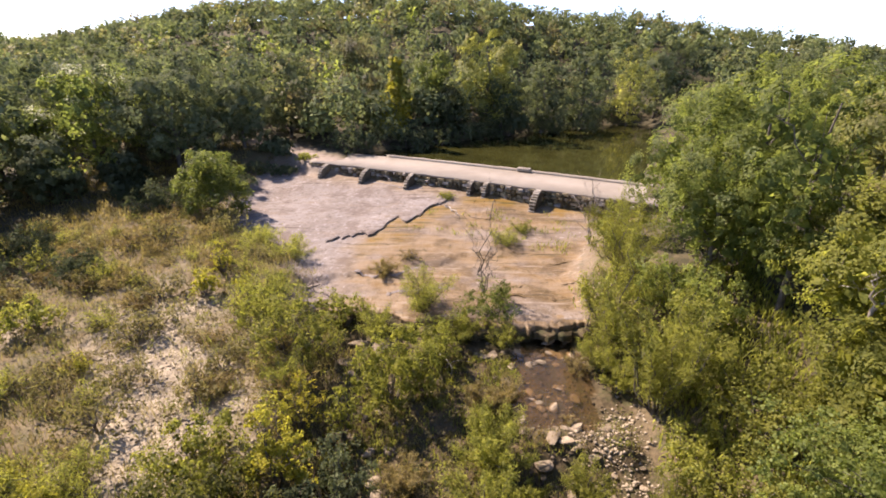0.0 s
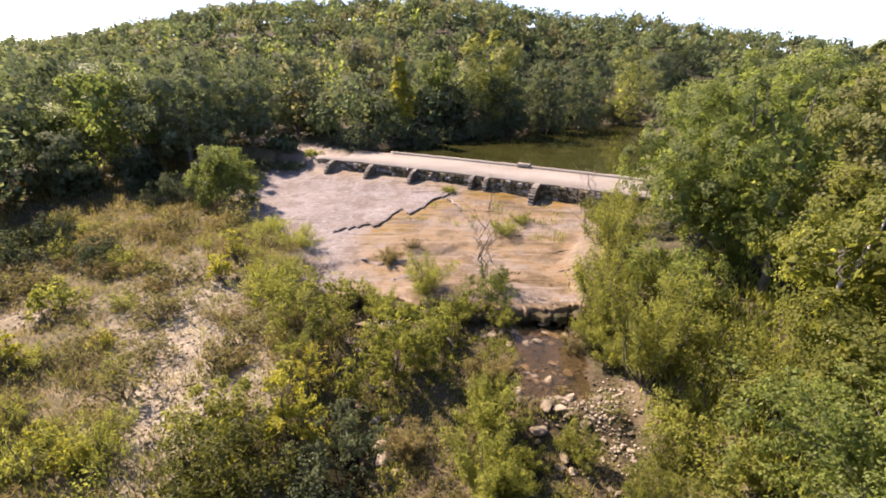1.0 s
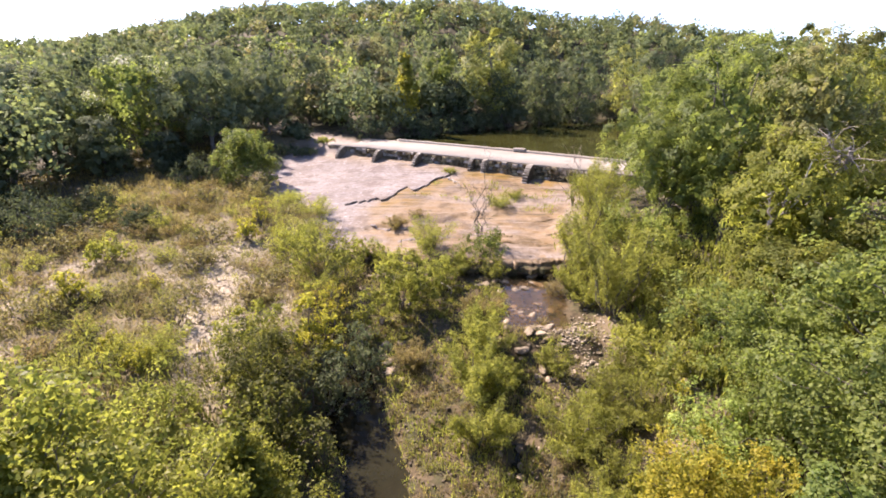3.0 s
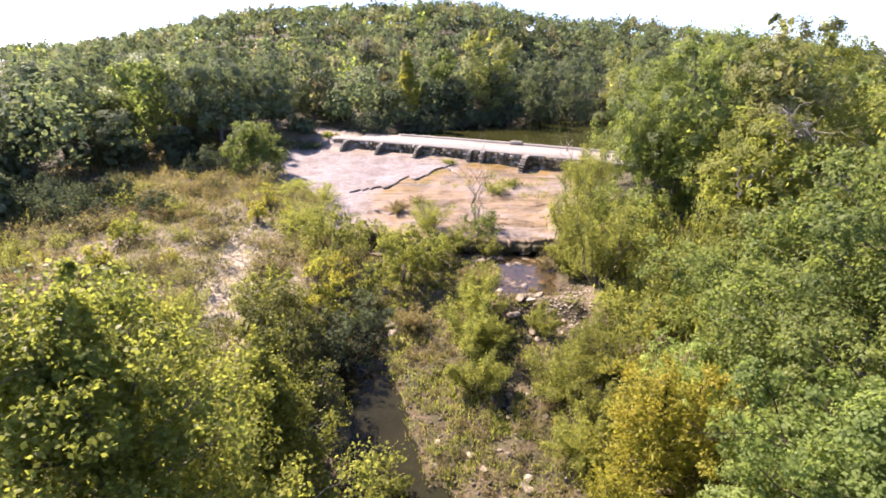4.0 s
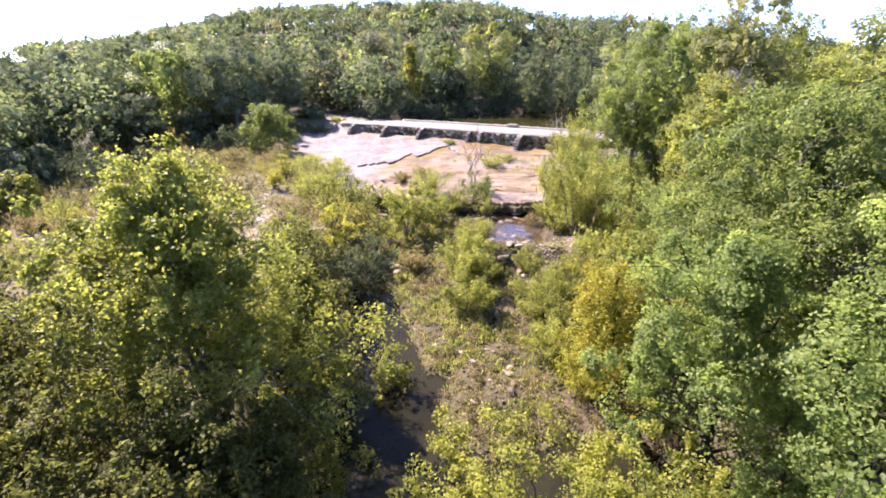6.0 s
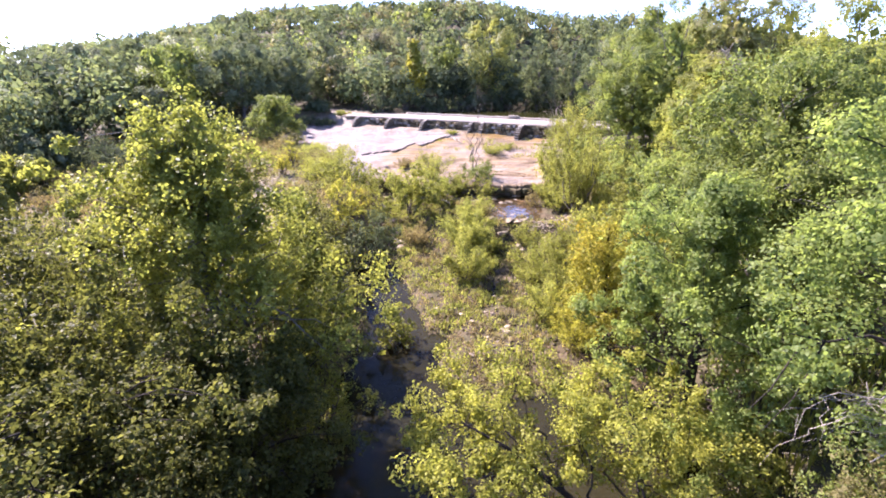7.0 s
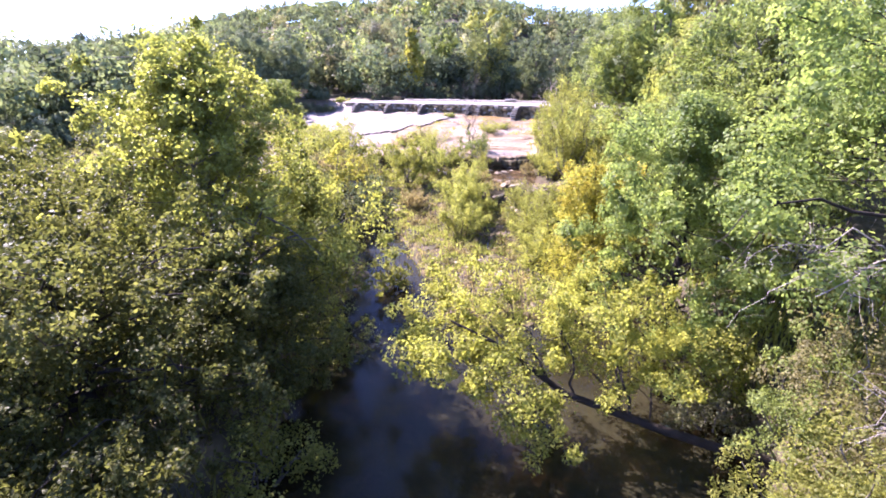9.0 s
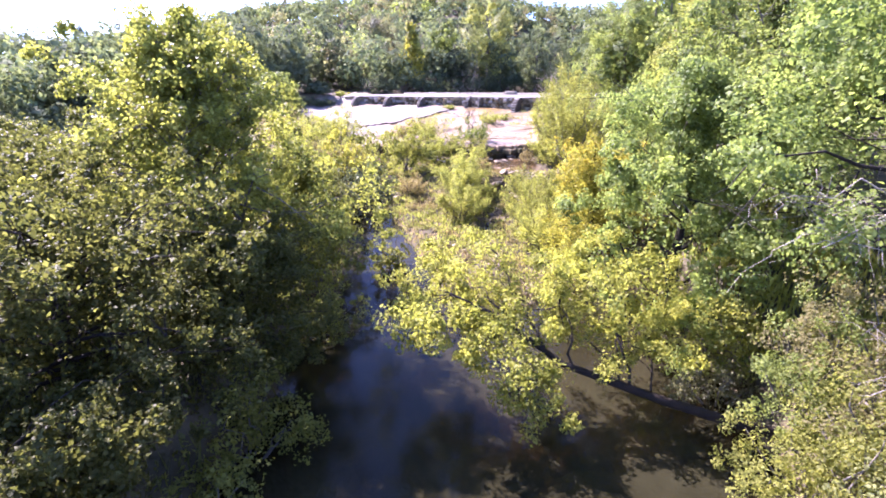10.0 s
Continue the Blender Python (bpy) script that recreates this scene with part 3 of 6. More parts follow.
def strip(name, xs, profile, material, smooth=False):
    """A bar swept along the crossing: profile gives offsets (across, up) for each x."""
    rows = []
    for x in xs:
        slope = -0.405 - 0.0064 * x
        nrm = Vector((-slope, 1, 0)).normalized()
        rows.append([(x + nrm.x * a, dam_y(x) + nrm.y * a, z) for a, z in profile(x)])
    k = len(rows[0])
    v = np.array(rows).reshape(-1, 3)
    n = len(xs)
    i, j = np.meshgrid(np.arange(n - 1), np.arange(k), indexing="ij")
    f = np.stack([i * k + j, (i + 1) * k + j, (i + 1) * k + (j + 1) % k, i * k + (j + 1) % k], -1).reshape(-1, 4)
    ends = np.array([[0, 1, 2, 3], [(n - 1) * k + 3, (n - 1) * k + 2, (n - 1) * k + 1, (n - 1) * k]])
    return raw_mesh(name, v, np.concatenate([f, ends]), material, smooth)


def along(x):
    """Pose on the downstream edge, local y pointing upstream."""
    ang = math.atan2(-0.405 - 0.0064 * x, 1.0)
    return Matrix.Translation((x, dam_y(x), DAM_LIFT)) @ Matrix.Rotation(ang, 4, "Z")


BUTTRESS_X = (-12.4, -8.85, -5.2, -0.75, 0.3, 3.75)


def build_crossing():
    rng = np.random.default_rng(3)
    dam = thing("stone_crossing", 0, 0, 0, "low stone dam carrying a pale concrete roadway across the creek", "dam")
    xs = np.linspace(-14.2, 13.5, 60)
    wob = {round(x, 4): rng.normal(0, 0.025) for x in xs}
    part("core", strip("core", xs, lambda x: [(0.16, DAM_LIFT - 0.9), (0.16, DECK_Z - 0.12), (4.2, DECK_Z - 0.12), (4.2, DAM_LIFT - 0.9)], WALL_STONE), dam, "rough dark masonry core")
    part("deck", strip("deck", xs, lambda x: [(-0.05 + wob[round(x, 4)], DECK_Z - 0.14), (-0.04 + wob[round(x, 4)], DECK_Z + wob[round(x, 4)] * 0.4), (4.3, DECK_Z + 0.04), (4.3, DECK_Z - 0.14)], CONCRETE), dam, "worn pale concrete roadway")
    kx = np.linspace(-9.6, 13.5, 50)
    kw = {round(x, 4): rng.normal(0, 0.012) for x in kx}
    part("kerb", strip("kerb", kx, lambda x: [(4.16, DECK_Z - 0.1), (4.18, DECK_Z + 0.22 + kw[round(x, 4)]), (4.34, DECK_Z + 0.22 + kw[round(x, 4)]), (4.36, DECK_Z - 0.1)], CONCRETE), dam, "low concrete kerb on the pool side")
    # a raised hatch on the kerb
    hatch = part("hatch", bm_mesh("hatch", block(-0.5, 0.5, -0.26, 0.26, 0, 0.24, rng, 0.01, 0.03), PALE_STONE), dam, "pale stone hatch frame on the kerb")
    hatch.matrix_basis = along(1.1) @ Matrix.Translation((0.4, 4.2, DECK_Z - DAM_LIFT + 0.1))
    lid = part("lid", bm_mesh("lid", block(-0.38, 0.38, -0.14, 0.14, 0.0, 0.02, None, 0, 0.005), DEAD_WOOD), hatch)
    lid.location = (0, 0, 0.245)
    # stones of the downstream face
    shapes = []
    for k in range(10):
        shapes.append(bm_mesh("stone", block(-0.5, 0.5, -0.1, 0.14, 0.0, 1.0, rng, 0.055, 0.1), WALL_STONE if k % 7 else PALE_STONE))
    face = part("face", bm_mesh("face", block(-0.1, 0.1, 0.2, 0.3, 0, 0.5), WALL_STONE), dam)
    face.matrix_basis = along(-13.9)
    base_inv = along(-13.9).inverted()
    for course in range(4):
        x, z0 = -14.1, 0.12 + course * 0.245
        while x < 9.6:
            w = rng.uniform(0.2, 0.62)
            st = part("stone", shapes[int(rng.integers(10))], face)
            st.matrix_basis = base_inv @ along(x + w / 2) @ Matrix.Translation((0, rng.normal(0.0, 0.045), z0 + rng.normal(0, 0.03))) @ Matrix.Rotation(rng.normal(0, 0.05), 4, "Y") @ Matrix.Diagonal((w * rng.uniform(0.86, 0.98), 1, 0.245 * rng.uniform(0.7, 1.05), 1))
            x += w
    # stepped buttresses: shrinking courses up to the deck
    for k, bx in enumerate(BUTTRESS_X):
        wid = 0.15 if k != 5 else 0.22
        deep = 1.5 if k not in (3, 4) else 0.85
        tall, foot = 1.14, -0.2
        arc = [(deep * math.cos(a) ** 0.8, foot + (tall - foot) * math.sin(a) ** 0.9) for a in np.linspace(0.0, 1.5, 12)]
        bm = bmesh.new()
        rows = [[bm.verts.new((sx * wid + rng.normal(0, 0.012), -r + rng.normal(0, 0.02), z)) for r, z in arc + [(-0.1, tall), (-0.1, foot)]] for sx in (-1, 1)]
        n = len(rows[0])
        for a in range(n):
            bm.faces.new((rows[0][a], rows[0][(a + 1) % n], rows[1][(a + 1) % n], rows[1][a]))
        bm.faces.new(rows[0][::-1])
        bm.faces.new(rows[1])
        bt = part("buttress", bm_mesh("buttress", bm, FIN_STONE), dam, "convex stone buttress with pale worn step stones")
        bt.matrix_basis = along(bx)
        # pale step stones down its curved edge
        for c in range(9):
            a = 0.12 + 1.36 * c / 8.5
            r, z = deep * math.cos(a) ** 0.8, foot + (tall - foot) * math.sin(a) ** 0.9
            st = part("stone", bm_mesh("stone", block(-wid - 0.02, wid * rng.uniform(0.6, 1.05), -0.05, 0.17, -0.075, 0.02, rng, 0.014, 0.018), PALE_STONE), bt)
            st.location = (rng.normal(0, 0.015), -r, z + 0.03)
    return dam


build_crossing()


# ---- rocks ----
def rock_mesh(rng, material, flat=0.5, sub=2):
    bm = bmesh.new()
    bmesh.ops.create_icosphere(bm, subdivisions=sub, radius=0.5)
    off = Vector(rng.uniform(-50, 50, 3))
    cuts = [(Vector(rng.normal(0, 1, 3)).normalized(), rng.uniform(0.2, 0.36)) for _ in range(9)]
    for v in bm.verts:
        for n, d in cuts:
            e = v.co.dot(n) - d
            if e > 0:
                v.co -= n * e * 0.9
        v.co *= 1 + 0.22 * noise.noise(v.co * 2.5 + off)
        v.co.z *= flat
    return bm_mesh("rock", bm, material)


ROCK_SHAPES = [rock_mesh(np.random.default_rng(50 + k), LIMESTONE, 0.3 + 0.05 * (k % 5)) for k in range(10)]


def put_rock(x, y, size, rng, z=None, stretch=1.0):
    ob = new("rock", ROCK_SHAPES[int(rng.integers(10))])
    zz = max(height(x, y), -9) if z is None else z
    ob.matrix_basis = Matrix.Translation((x, y, zz + size * 0.1)) @ Euler((rng.normal(0, 0.15), rng.normal(0, 0.15), rng.uniform(0, 6.28))).to_matrix().to_4x4() @ Matrix.Diagonal((size * stretch, size, size, 1))
    return tagged(ob, "weathered pale limestone rock lying in the creek bed", "rock", "rocks in the creek")


def build_rocks():
    rng = np.random.default_rng(11)
    for x, y, s in ((3.52, 10.8, 0.55), (1.75, 13.2, 0.5), (1.69, 5.5, 0.35), (1.51, 3.3, 0.3), (-1.3, 3.0, 0.42), (2.2, 11.3, 0.6), (3.4, 13.5, 0.6), (2.03, 2.0, 0.42),
                    (2.6, 11.2, 0.6), (1.9, 10.6, 0.7), (2.8, 11.8, 0.45), (2.3, 15.6, 0.55), (1.9, 15.9, 0.5), (2.9, 15.5, 0.4), (3.3, 12.2, 0.5), (0.95, 16.2, 0.45),
                    (2.2, 16.2, 0.6), (2.9, 16.3, 0.55), (3.6, 16.2, 0.5), (1.5, 16.2, 0.55), (0.9, 14.3, 0.5), (1.2, 15.3, 0.45), (3.9, 15.0, 0.5), (-4.3, 16.2, 0.9), (-5.2, 16.6, 0.8), (-5.4, 15.3, 0.7)):
        put_rock(x, y, s * 0.9, rng, stretch=rng.uniform(1.0, 1.7))
    for _ in range(42):
        put_rock(rng.normal(2.6, 0.95), rng.uniform(9.0, 14.5), 0.14 + 0.42 * rng.random() ** 1.8, rng, stretch=rng.uniform(1.0, 1.6))
    for _ in range(46):
        put_rock(rng.normal(5.0, 0.6), rng.uniform(6, 13), 0.1 + 0.25 * rng.random() ** 1.6, rng, stretch=rng.uniform(1.0, 1.6))
    for _ in range(95):
        y = rng.uniform(-2, 16)
        x = rng.normal(2.2, 1.0) if y > 8 else rng.normal(1.2, 1.6)
        put_rock(x, y, 0.14 + 0.25 * rng.random() ** 2, rng, stretch=rng.uniform(1.0, 1.6))
    for _ in range(34):
        put_rock(rng.uniform(-0.6, 4.3), rng.uniform(15.5, 17.3), 0.16 + 0.32 * rng.random() ** 1.7, rng, stretch=rng.uniform(1.3, 2.2))
    for _ in range(36):
        put_rock(rng.normal(-4.0, 0.9), rng.uniform(8, 16), 0.2 + 0.4 * rng.random() ** 2, rng, stretch=rng.uniform(1, 1.5))


build_rocks()


def lip(name, label, xs, edge, back, tops, thick, rng, jag, zone="slab", sink=0.0):
    """A thin layer of rock with a broken front edge: top, jagged face and a slight undercut."""
    n = len(xs)
    run = np.repeat(rng.normal(0, jag * 2.2, n), rng.integers(2, 7, n))[:n]
    ys = edge(xs) + run + rng.normal(0, jag * 0.4, n)
    front = np.stack([xs + rng.normal(0, jag * 0.7, n), ys, tops], -1)
    rear = np.stack([xs, edge(xs) + back, tops + 0.012 - sink], -1)
    brow = front + (0, 0.02, -thick * 0.25) - np.stack([0 * xs, 0.03 + 0 * xs, 0 * xs], -1)
    foot = front + (0, -0.15 * thick, -thick)
    rows = [rear, front + (0, 0.05, 0.006), front - (0, 0, 0.03), brow, foot]
    v = np.stack(rows, 1).reshape(-1, 3)
    k = len(rows)
    i, j = np.meshgrid(np.arange(n - 1), np.arange(k - 1), indexing="ij")
    f = np.stack([i * k + j, i * k + j + 1, (i + 1) * k + j + 1, (i + 1) * k + j], -1).reshape(-1, 4)
    me = raw_mesh(name, v, f, GROUND)
    me.attributes.new(zone, "FLOAT", "POINT").data.foreach_set("value", np.ones(len(v), np.float32))
    return tagged(new(name, me), label, "rock ledge", kind="structure")


def build_ledges():
    """The step across the slab, and the layered ledge where the slab ends."""
    rng = np.random.default_rng(19)
    xs = np.linspace(-9.2, -2.2, 64)
    tops = ground(xs, crack_y(xs) + 0.55)[0] + 0.01
    lip("rock_step", "broken edge of a thin limestone layer across the slab", xs, crack_y, 0.6, tops, 0.036, rng, 0.045)
    # thin worn layers that peel off across the wet half of the slab
    for k, (x0, x1, y0, slope) in enumerate(((0.6, 4.2, 21.4, -0.5), (1.0, 4.6, 22.9, -0.45), (-0.6, 3.4, 19.9, -0.2), (1.6, 5.2, 24.6, -0.4), (-4.6, -1.4, 20.4, 0.15), (-6.6, -3.4, 22.2, 0.1), (-1.0, 3.0, 28.6, -0.45), (-8.4, -4.4, 31.6, -0.4))):
        xs = np.linspace(x0, x1, 36)
        line = lambda q, k=k, y0=y0, slope=slope: y0 + slope * q + 1.3 * (fbm(q * 0.9, q * 0 + k, 81 + k, 4) - 0.5)
        lip("rock_step", "broken edge of a thin limestone layer across the slab", xs, line, 0.55, ground(xs, line(xs) + 0.2)[0] + 0.022, 0.06, rng, 0.03, "slab" if x1 < -1 else "wet", 0.06)
    xs = np.linspace(-7.6, 4.6, 150)
    for lay in range(2):
        tops = ground(xs, ledge_y(xs) + 0.5)[0] - 0.02 - 0.2 * lay + np.repeat(rng.normal(0, 0.03, 30), 5) * (lay > 0)
        off = 0.7 * fbm(xs * 1.1, xs * 0 + lay * 5, 31 + lay, 4) - 0.3 - 0.4 * lay
        lip("rock_ledge", "layered limestone ledge at the end of the slab", xs, lambda q, o=off: ledge_y(q) + o, 0.85, tops, 0.24, rng, 0.06, "bed" if lay else "wet")


build_ledges()


def build_gravel(label, n, x0, x1, y0, y1, zone, amount, material, seed):
    """Loose stones strewn over one zone of the ground, too many to count."""
    rng = np.random.default_rng(seed)
    x, y = rng.uniform(x0, x1, n), rng.uniform(y0, y1, n)
    z, zn = ground(x, y)
    keep = (rng.random(n) < np.clip(zn[zone] * amount, 0.02, 1)) & (zn["slab"] < 0.3)
    x, y, z = x[keep], y[keep], z[keep]
    m = len(x)
    oct_v = np.array([(1, 0, 0), (0.3, 0.9, 0), (-0.8, 0.5, 0), (-0.7, -0.6, 0), (0.4, -0.9, 0), (0.1, 0, 0.6), (0, 0, -0.6)], float)
    oct_f = np.array([(0, 1, 5), (1, 2, 5), (2, 3, 5), (3, 4, 5), (4, 0, 5), (1, 0, 6), (2, 1, 6), (3, 2, 6), (4, 3, 6), (0, 4, 6)])
    s = (0.025 + 0.075 * rng.random(m) ** 2.5)[:, None, None]
    a = rng.uniform(0, 6.28, m)
    rot = np.stack([np.stack([np.cos(a), -np.sin(a), 0 * a], -1), np.stack([np.sin(a), np.cos(a), 0 * a], -1), np.stack([0 * a, 0 * a, 1 + 0 * a], -1)], 1)
    v = np.einsum("mij,kj->mki", rot, oct_v) * s * rng.uniform(0.7, 1.3, (m, 7, 1)) + np.stack([x, y, z + 0.01], -1)[:, None, :]
    f = (oct_f[None] + (np.arange(m) * 7)[:, None, None]).reshape(-1, 3)
    tagged(new("gravel", raw_mesh("gravel", v.reshape(-1, 3), f, material)), label, "gravel", kind="stuff")


build_gravel("loose pale limestone gravel and cobbles", 9000, -21, -6, 4, 24, "gravel", 1.1, GRAVEL_STONE, 13)
build_gravel("loose pale limestone gravel beside the creek", 2500, 2.5, 6.5, 8, 14.5, "gravel", 1.3, GRAVEL_STONE, 14)
build_gravel("brown stones and rubble of the creek bed", 5000, -5.5, 5, -2, 16.5, "bed", 0.8, BED_STONE, 15)


# ---- trees ----
def tree(name, label, x, y, top, radius, leaf, leaves, size, shape="round", clumps=60, seed=1, bark=BARK, aspect=0.62, base=0.3, lean=(0, 0), group="", trunk_r=None,
         category="tree", flat=0.72, tight=1.0, up=0.7, z=None, beyond=1.0):
    """A tree: tapered trunk, crooked limbs, and a crown of leaves in uneven clumps. top: height above the world's zero."""
    rng = np.random.default_rng(seed)
    mid = lie((x, y, 0.5 * top))
    top = lie((x, y, top)).z
    x, y = mid.x, mid.y
    if beyond != 1.0:
        x, y, top, radius = PATH[0][1][0] + beyond * (x - PATH[0][1][0]), PATH[0][1][1] + beyond * (y - PATH[0][1][1]), PATH[0][1][2] + beyond * (top - PATH[0][1][2]), radius * beyond
    gz = height(x, y) if z is None else z
    h = top - gz
    th = thing(name, x, y, gz - 0.05, label, category, group)
    # puffs inside the crown's outline
    m = max(12, clumps // 4)
    u = base + (1 - base) * (0.06 + 0.9 * (np.arange(m) + 0.5) / m)
    w = (u - base) / (1 - base)
    if shape == "cone":
        prof = np.clip(1.1 * (1 - w) ** 0.95 * sstep(-0.06, 0.18, w) + 0.08, 0.08, 1)
    elif shape == "column":
        prof = 0.25 + 0.75 * np.sin(np.pi * np.clip(w, 0, 1)) ** 0.6
    else:
        prof = np.sqrt(np.clip(1 - (np.abs(w - 0.38) / 0.66) ** 2.2, 0.03, 1))
    ang = np.arange(m) * 2.39996 + rng.normal(0, 0.6, m)
    lobes = 1 + 0.2 * np.sin(ang * 2 + seed) + 0.12 * np.sin(ang * 3 + 2 * seed)
    cr = radius * rng.uniform(0.26, 0.46, m) * tight * (0.5 + 0.5 * prof)
    rad = np.maximum(radius * prof * lobes * rng.uniform(0.5, 1.0, m) ** 0.5 - 0.75 * cr, 0.0)
    c = np.stack([np.cos(ang) * rad + lean[0] * u * h, np.sin(ang) * rad + lean[1] * u * h, np.minimum(u * h + rng.normal(0, 0.03 * h, m), h - 0.6 * cr)], -1)
    p, nrm = puff_leaves(c, cr, leaves, rng, flat + 0.1, 14, 0.3, 1.2, 0.3, 0.7)
    nrm = nrm + 0.8 * (p - (lean[0] * 0.5 * h, lean[1] * 0.5 * h, h * (base + 0.35 * (1 - base)))) / (radius, radius, 0.55 * h)
    p[:, 2] = np.minimum(np.maximum(p[:, 2], 0.12), h + 0.2)
    inner = inner_leaves((lean[0] * 0.6 * h, lean[1] * 0.6 * h, h * (base + (1 - base) * 0.42)), radius * 0.6, h * (1 - base) * 0.36, 500, 0.38, rng)
    crown = raw_mesh("crown", *merge([leaf_arrays(p, nrm, np.full(len(p), size), aspect, rng), inner]), LEAF[leaf])
    # wood
    r0 = trunk_r or max(0.04, 0.022 * h)
    n = 7
    tt = np.linspace(0, 1, n)
    wob = rng.normal(0, 0.02 * h, (n, 2)) * tt[:, None]
    line = np.stack([lean[0] * tt * h * 0.85 + wob[:, 0], lean[1] * tt * h * 0.85 + wob[:, 1], tt * h * 0.85], -1)
    part("trunk", raw_mesh("trunk", *tube(line, r0 * (1.15 - 0.95 * tt)), bark, True), th)
    order = np.argsort(-cr)[:min(m, 12)]
    for k in order[:6]:
        s = np.clip((c[k, 2] - 0.25 * h) / (0.85 * h), 0.12, 0.8)
        a = np.array([np.interp(s, tt, line[:, d]) for d in range(3)])
        pieces = [bough(a, c[k] * 0.95, r0 * 0.4 * (1 - 0.6 * s), r0 * 0.07, rng)]
        for _ in range(2):
            q = a + (c[k] - a) * rng.uniform(0.4, 0.7)
            pieces.append(bough(q, c[k] + rng.normal(0, 0.25, 3) * radius, r0 * 0.14, r0 * 0.04, rng, 0.15, 5, 4))
        part("limb", raw_mesh("limb", *merge(pieces), bark, True), th)
    part("crown", crown, th, kind="stuff")
    return th


def shrub(name, label, x, y, top, radius, leaf, leaves, size, seed, kind="leafy", aspect=0.6, category="shrub", group="", bark=BARK):
    """A shrub: several thin stems from the ground. feathery: upright wispy sprays; leafy: rounded clumps."""
    rng = np.random.default_rng(seed)
    mid = lie((x, y, 0.5 * top))
    top = lie((x, y, top)).z
    x, y = mid.x, mid.y
    gz = height(x, y)
    h = max(0.3, top - gz)
    th = thing(name, x, y, gz - 0.03, label, category, group)
    k = 9 if kind == "leafy" else 16
    ang = np.arange(k) * 2.39996 + rng.normal(0, 0.4, k)
    spread = radius * np.sqrt((np.arange(k) + 0.6) / k)
    tips = np.stack([np.cos(ang) * spread, np.sin(ang) * spread, h * (1.0 - 0.45 * (spread / radius) ** 2) * (rng.uniform(0.75, 1.02, k) if kind == "leafy" else rng.uniform(0.55, 1.12, k))], -1)
    stems = [bough((tips[i, 0] * 0.12, tips[i, 1] * 0.12, 0), tips[i], 0.02 + 0.006 * h, 0.006, rng, 0.1, 6, 4) for i in range(k)]
    for st in stems:
        part("stem", raw_mesh("stem", *st, bark, True), th)
    if kind == "leafy":
        c = np.concatenate([tips, tips * rng.uniform(0.5, 0.8, (k, 1)), tips * (1.05, 1.05, 0.45) + (0, 0, 0.05)])
        cr = radius * rng.uniform(0.24, 0.46, len(c))
        p, nrm = puff_leaves(c, cr, leaves, rng, 0.85, 6, 0.35, 0.6, 0.5, 0.5, 1.25)
    else:
        i = rng.integers(0, k, leaves)
        t = rng.uniform(0.18, 1.05, leaves) ** 0.8
        p = tips[i] * t[:, None] + rng.normal(0, 1, (leaves, 3)) * radius * 0.13 * (0.5 + 0.6 * (1 - t))[:, None]
        nrm = rng.normal(0, 1, (leaves, 3)) + (0, 0, 0.25)
    p[:, 2] = np.abs(p[:, 2]) + 0.03
    part("foliage", raw_mesh("foliage", *leaf_arrays(p, nrm, np.full(len(p), size), aspect, rng), LEAF[leaf]), th, kind="stuff")
    return th


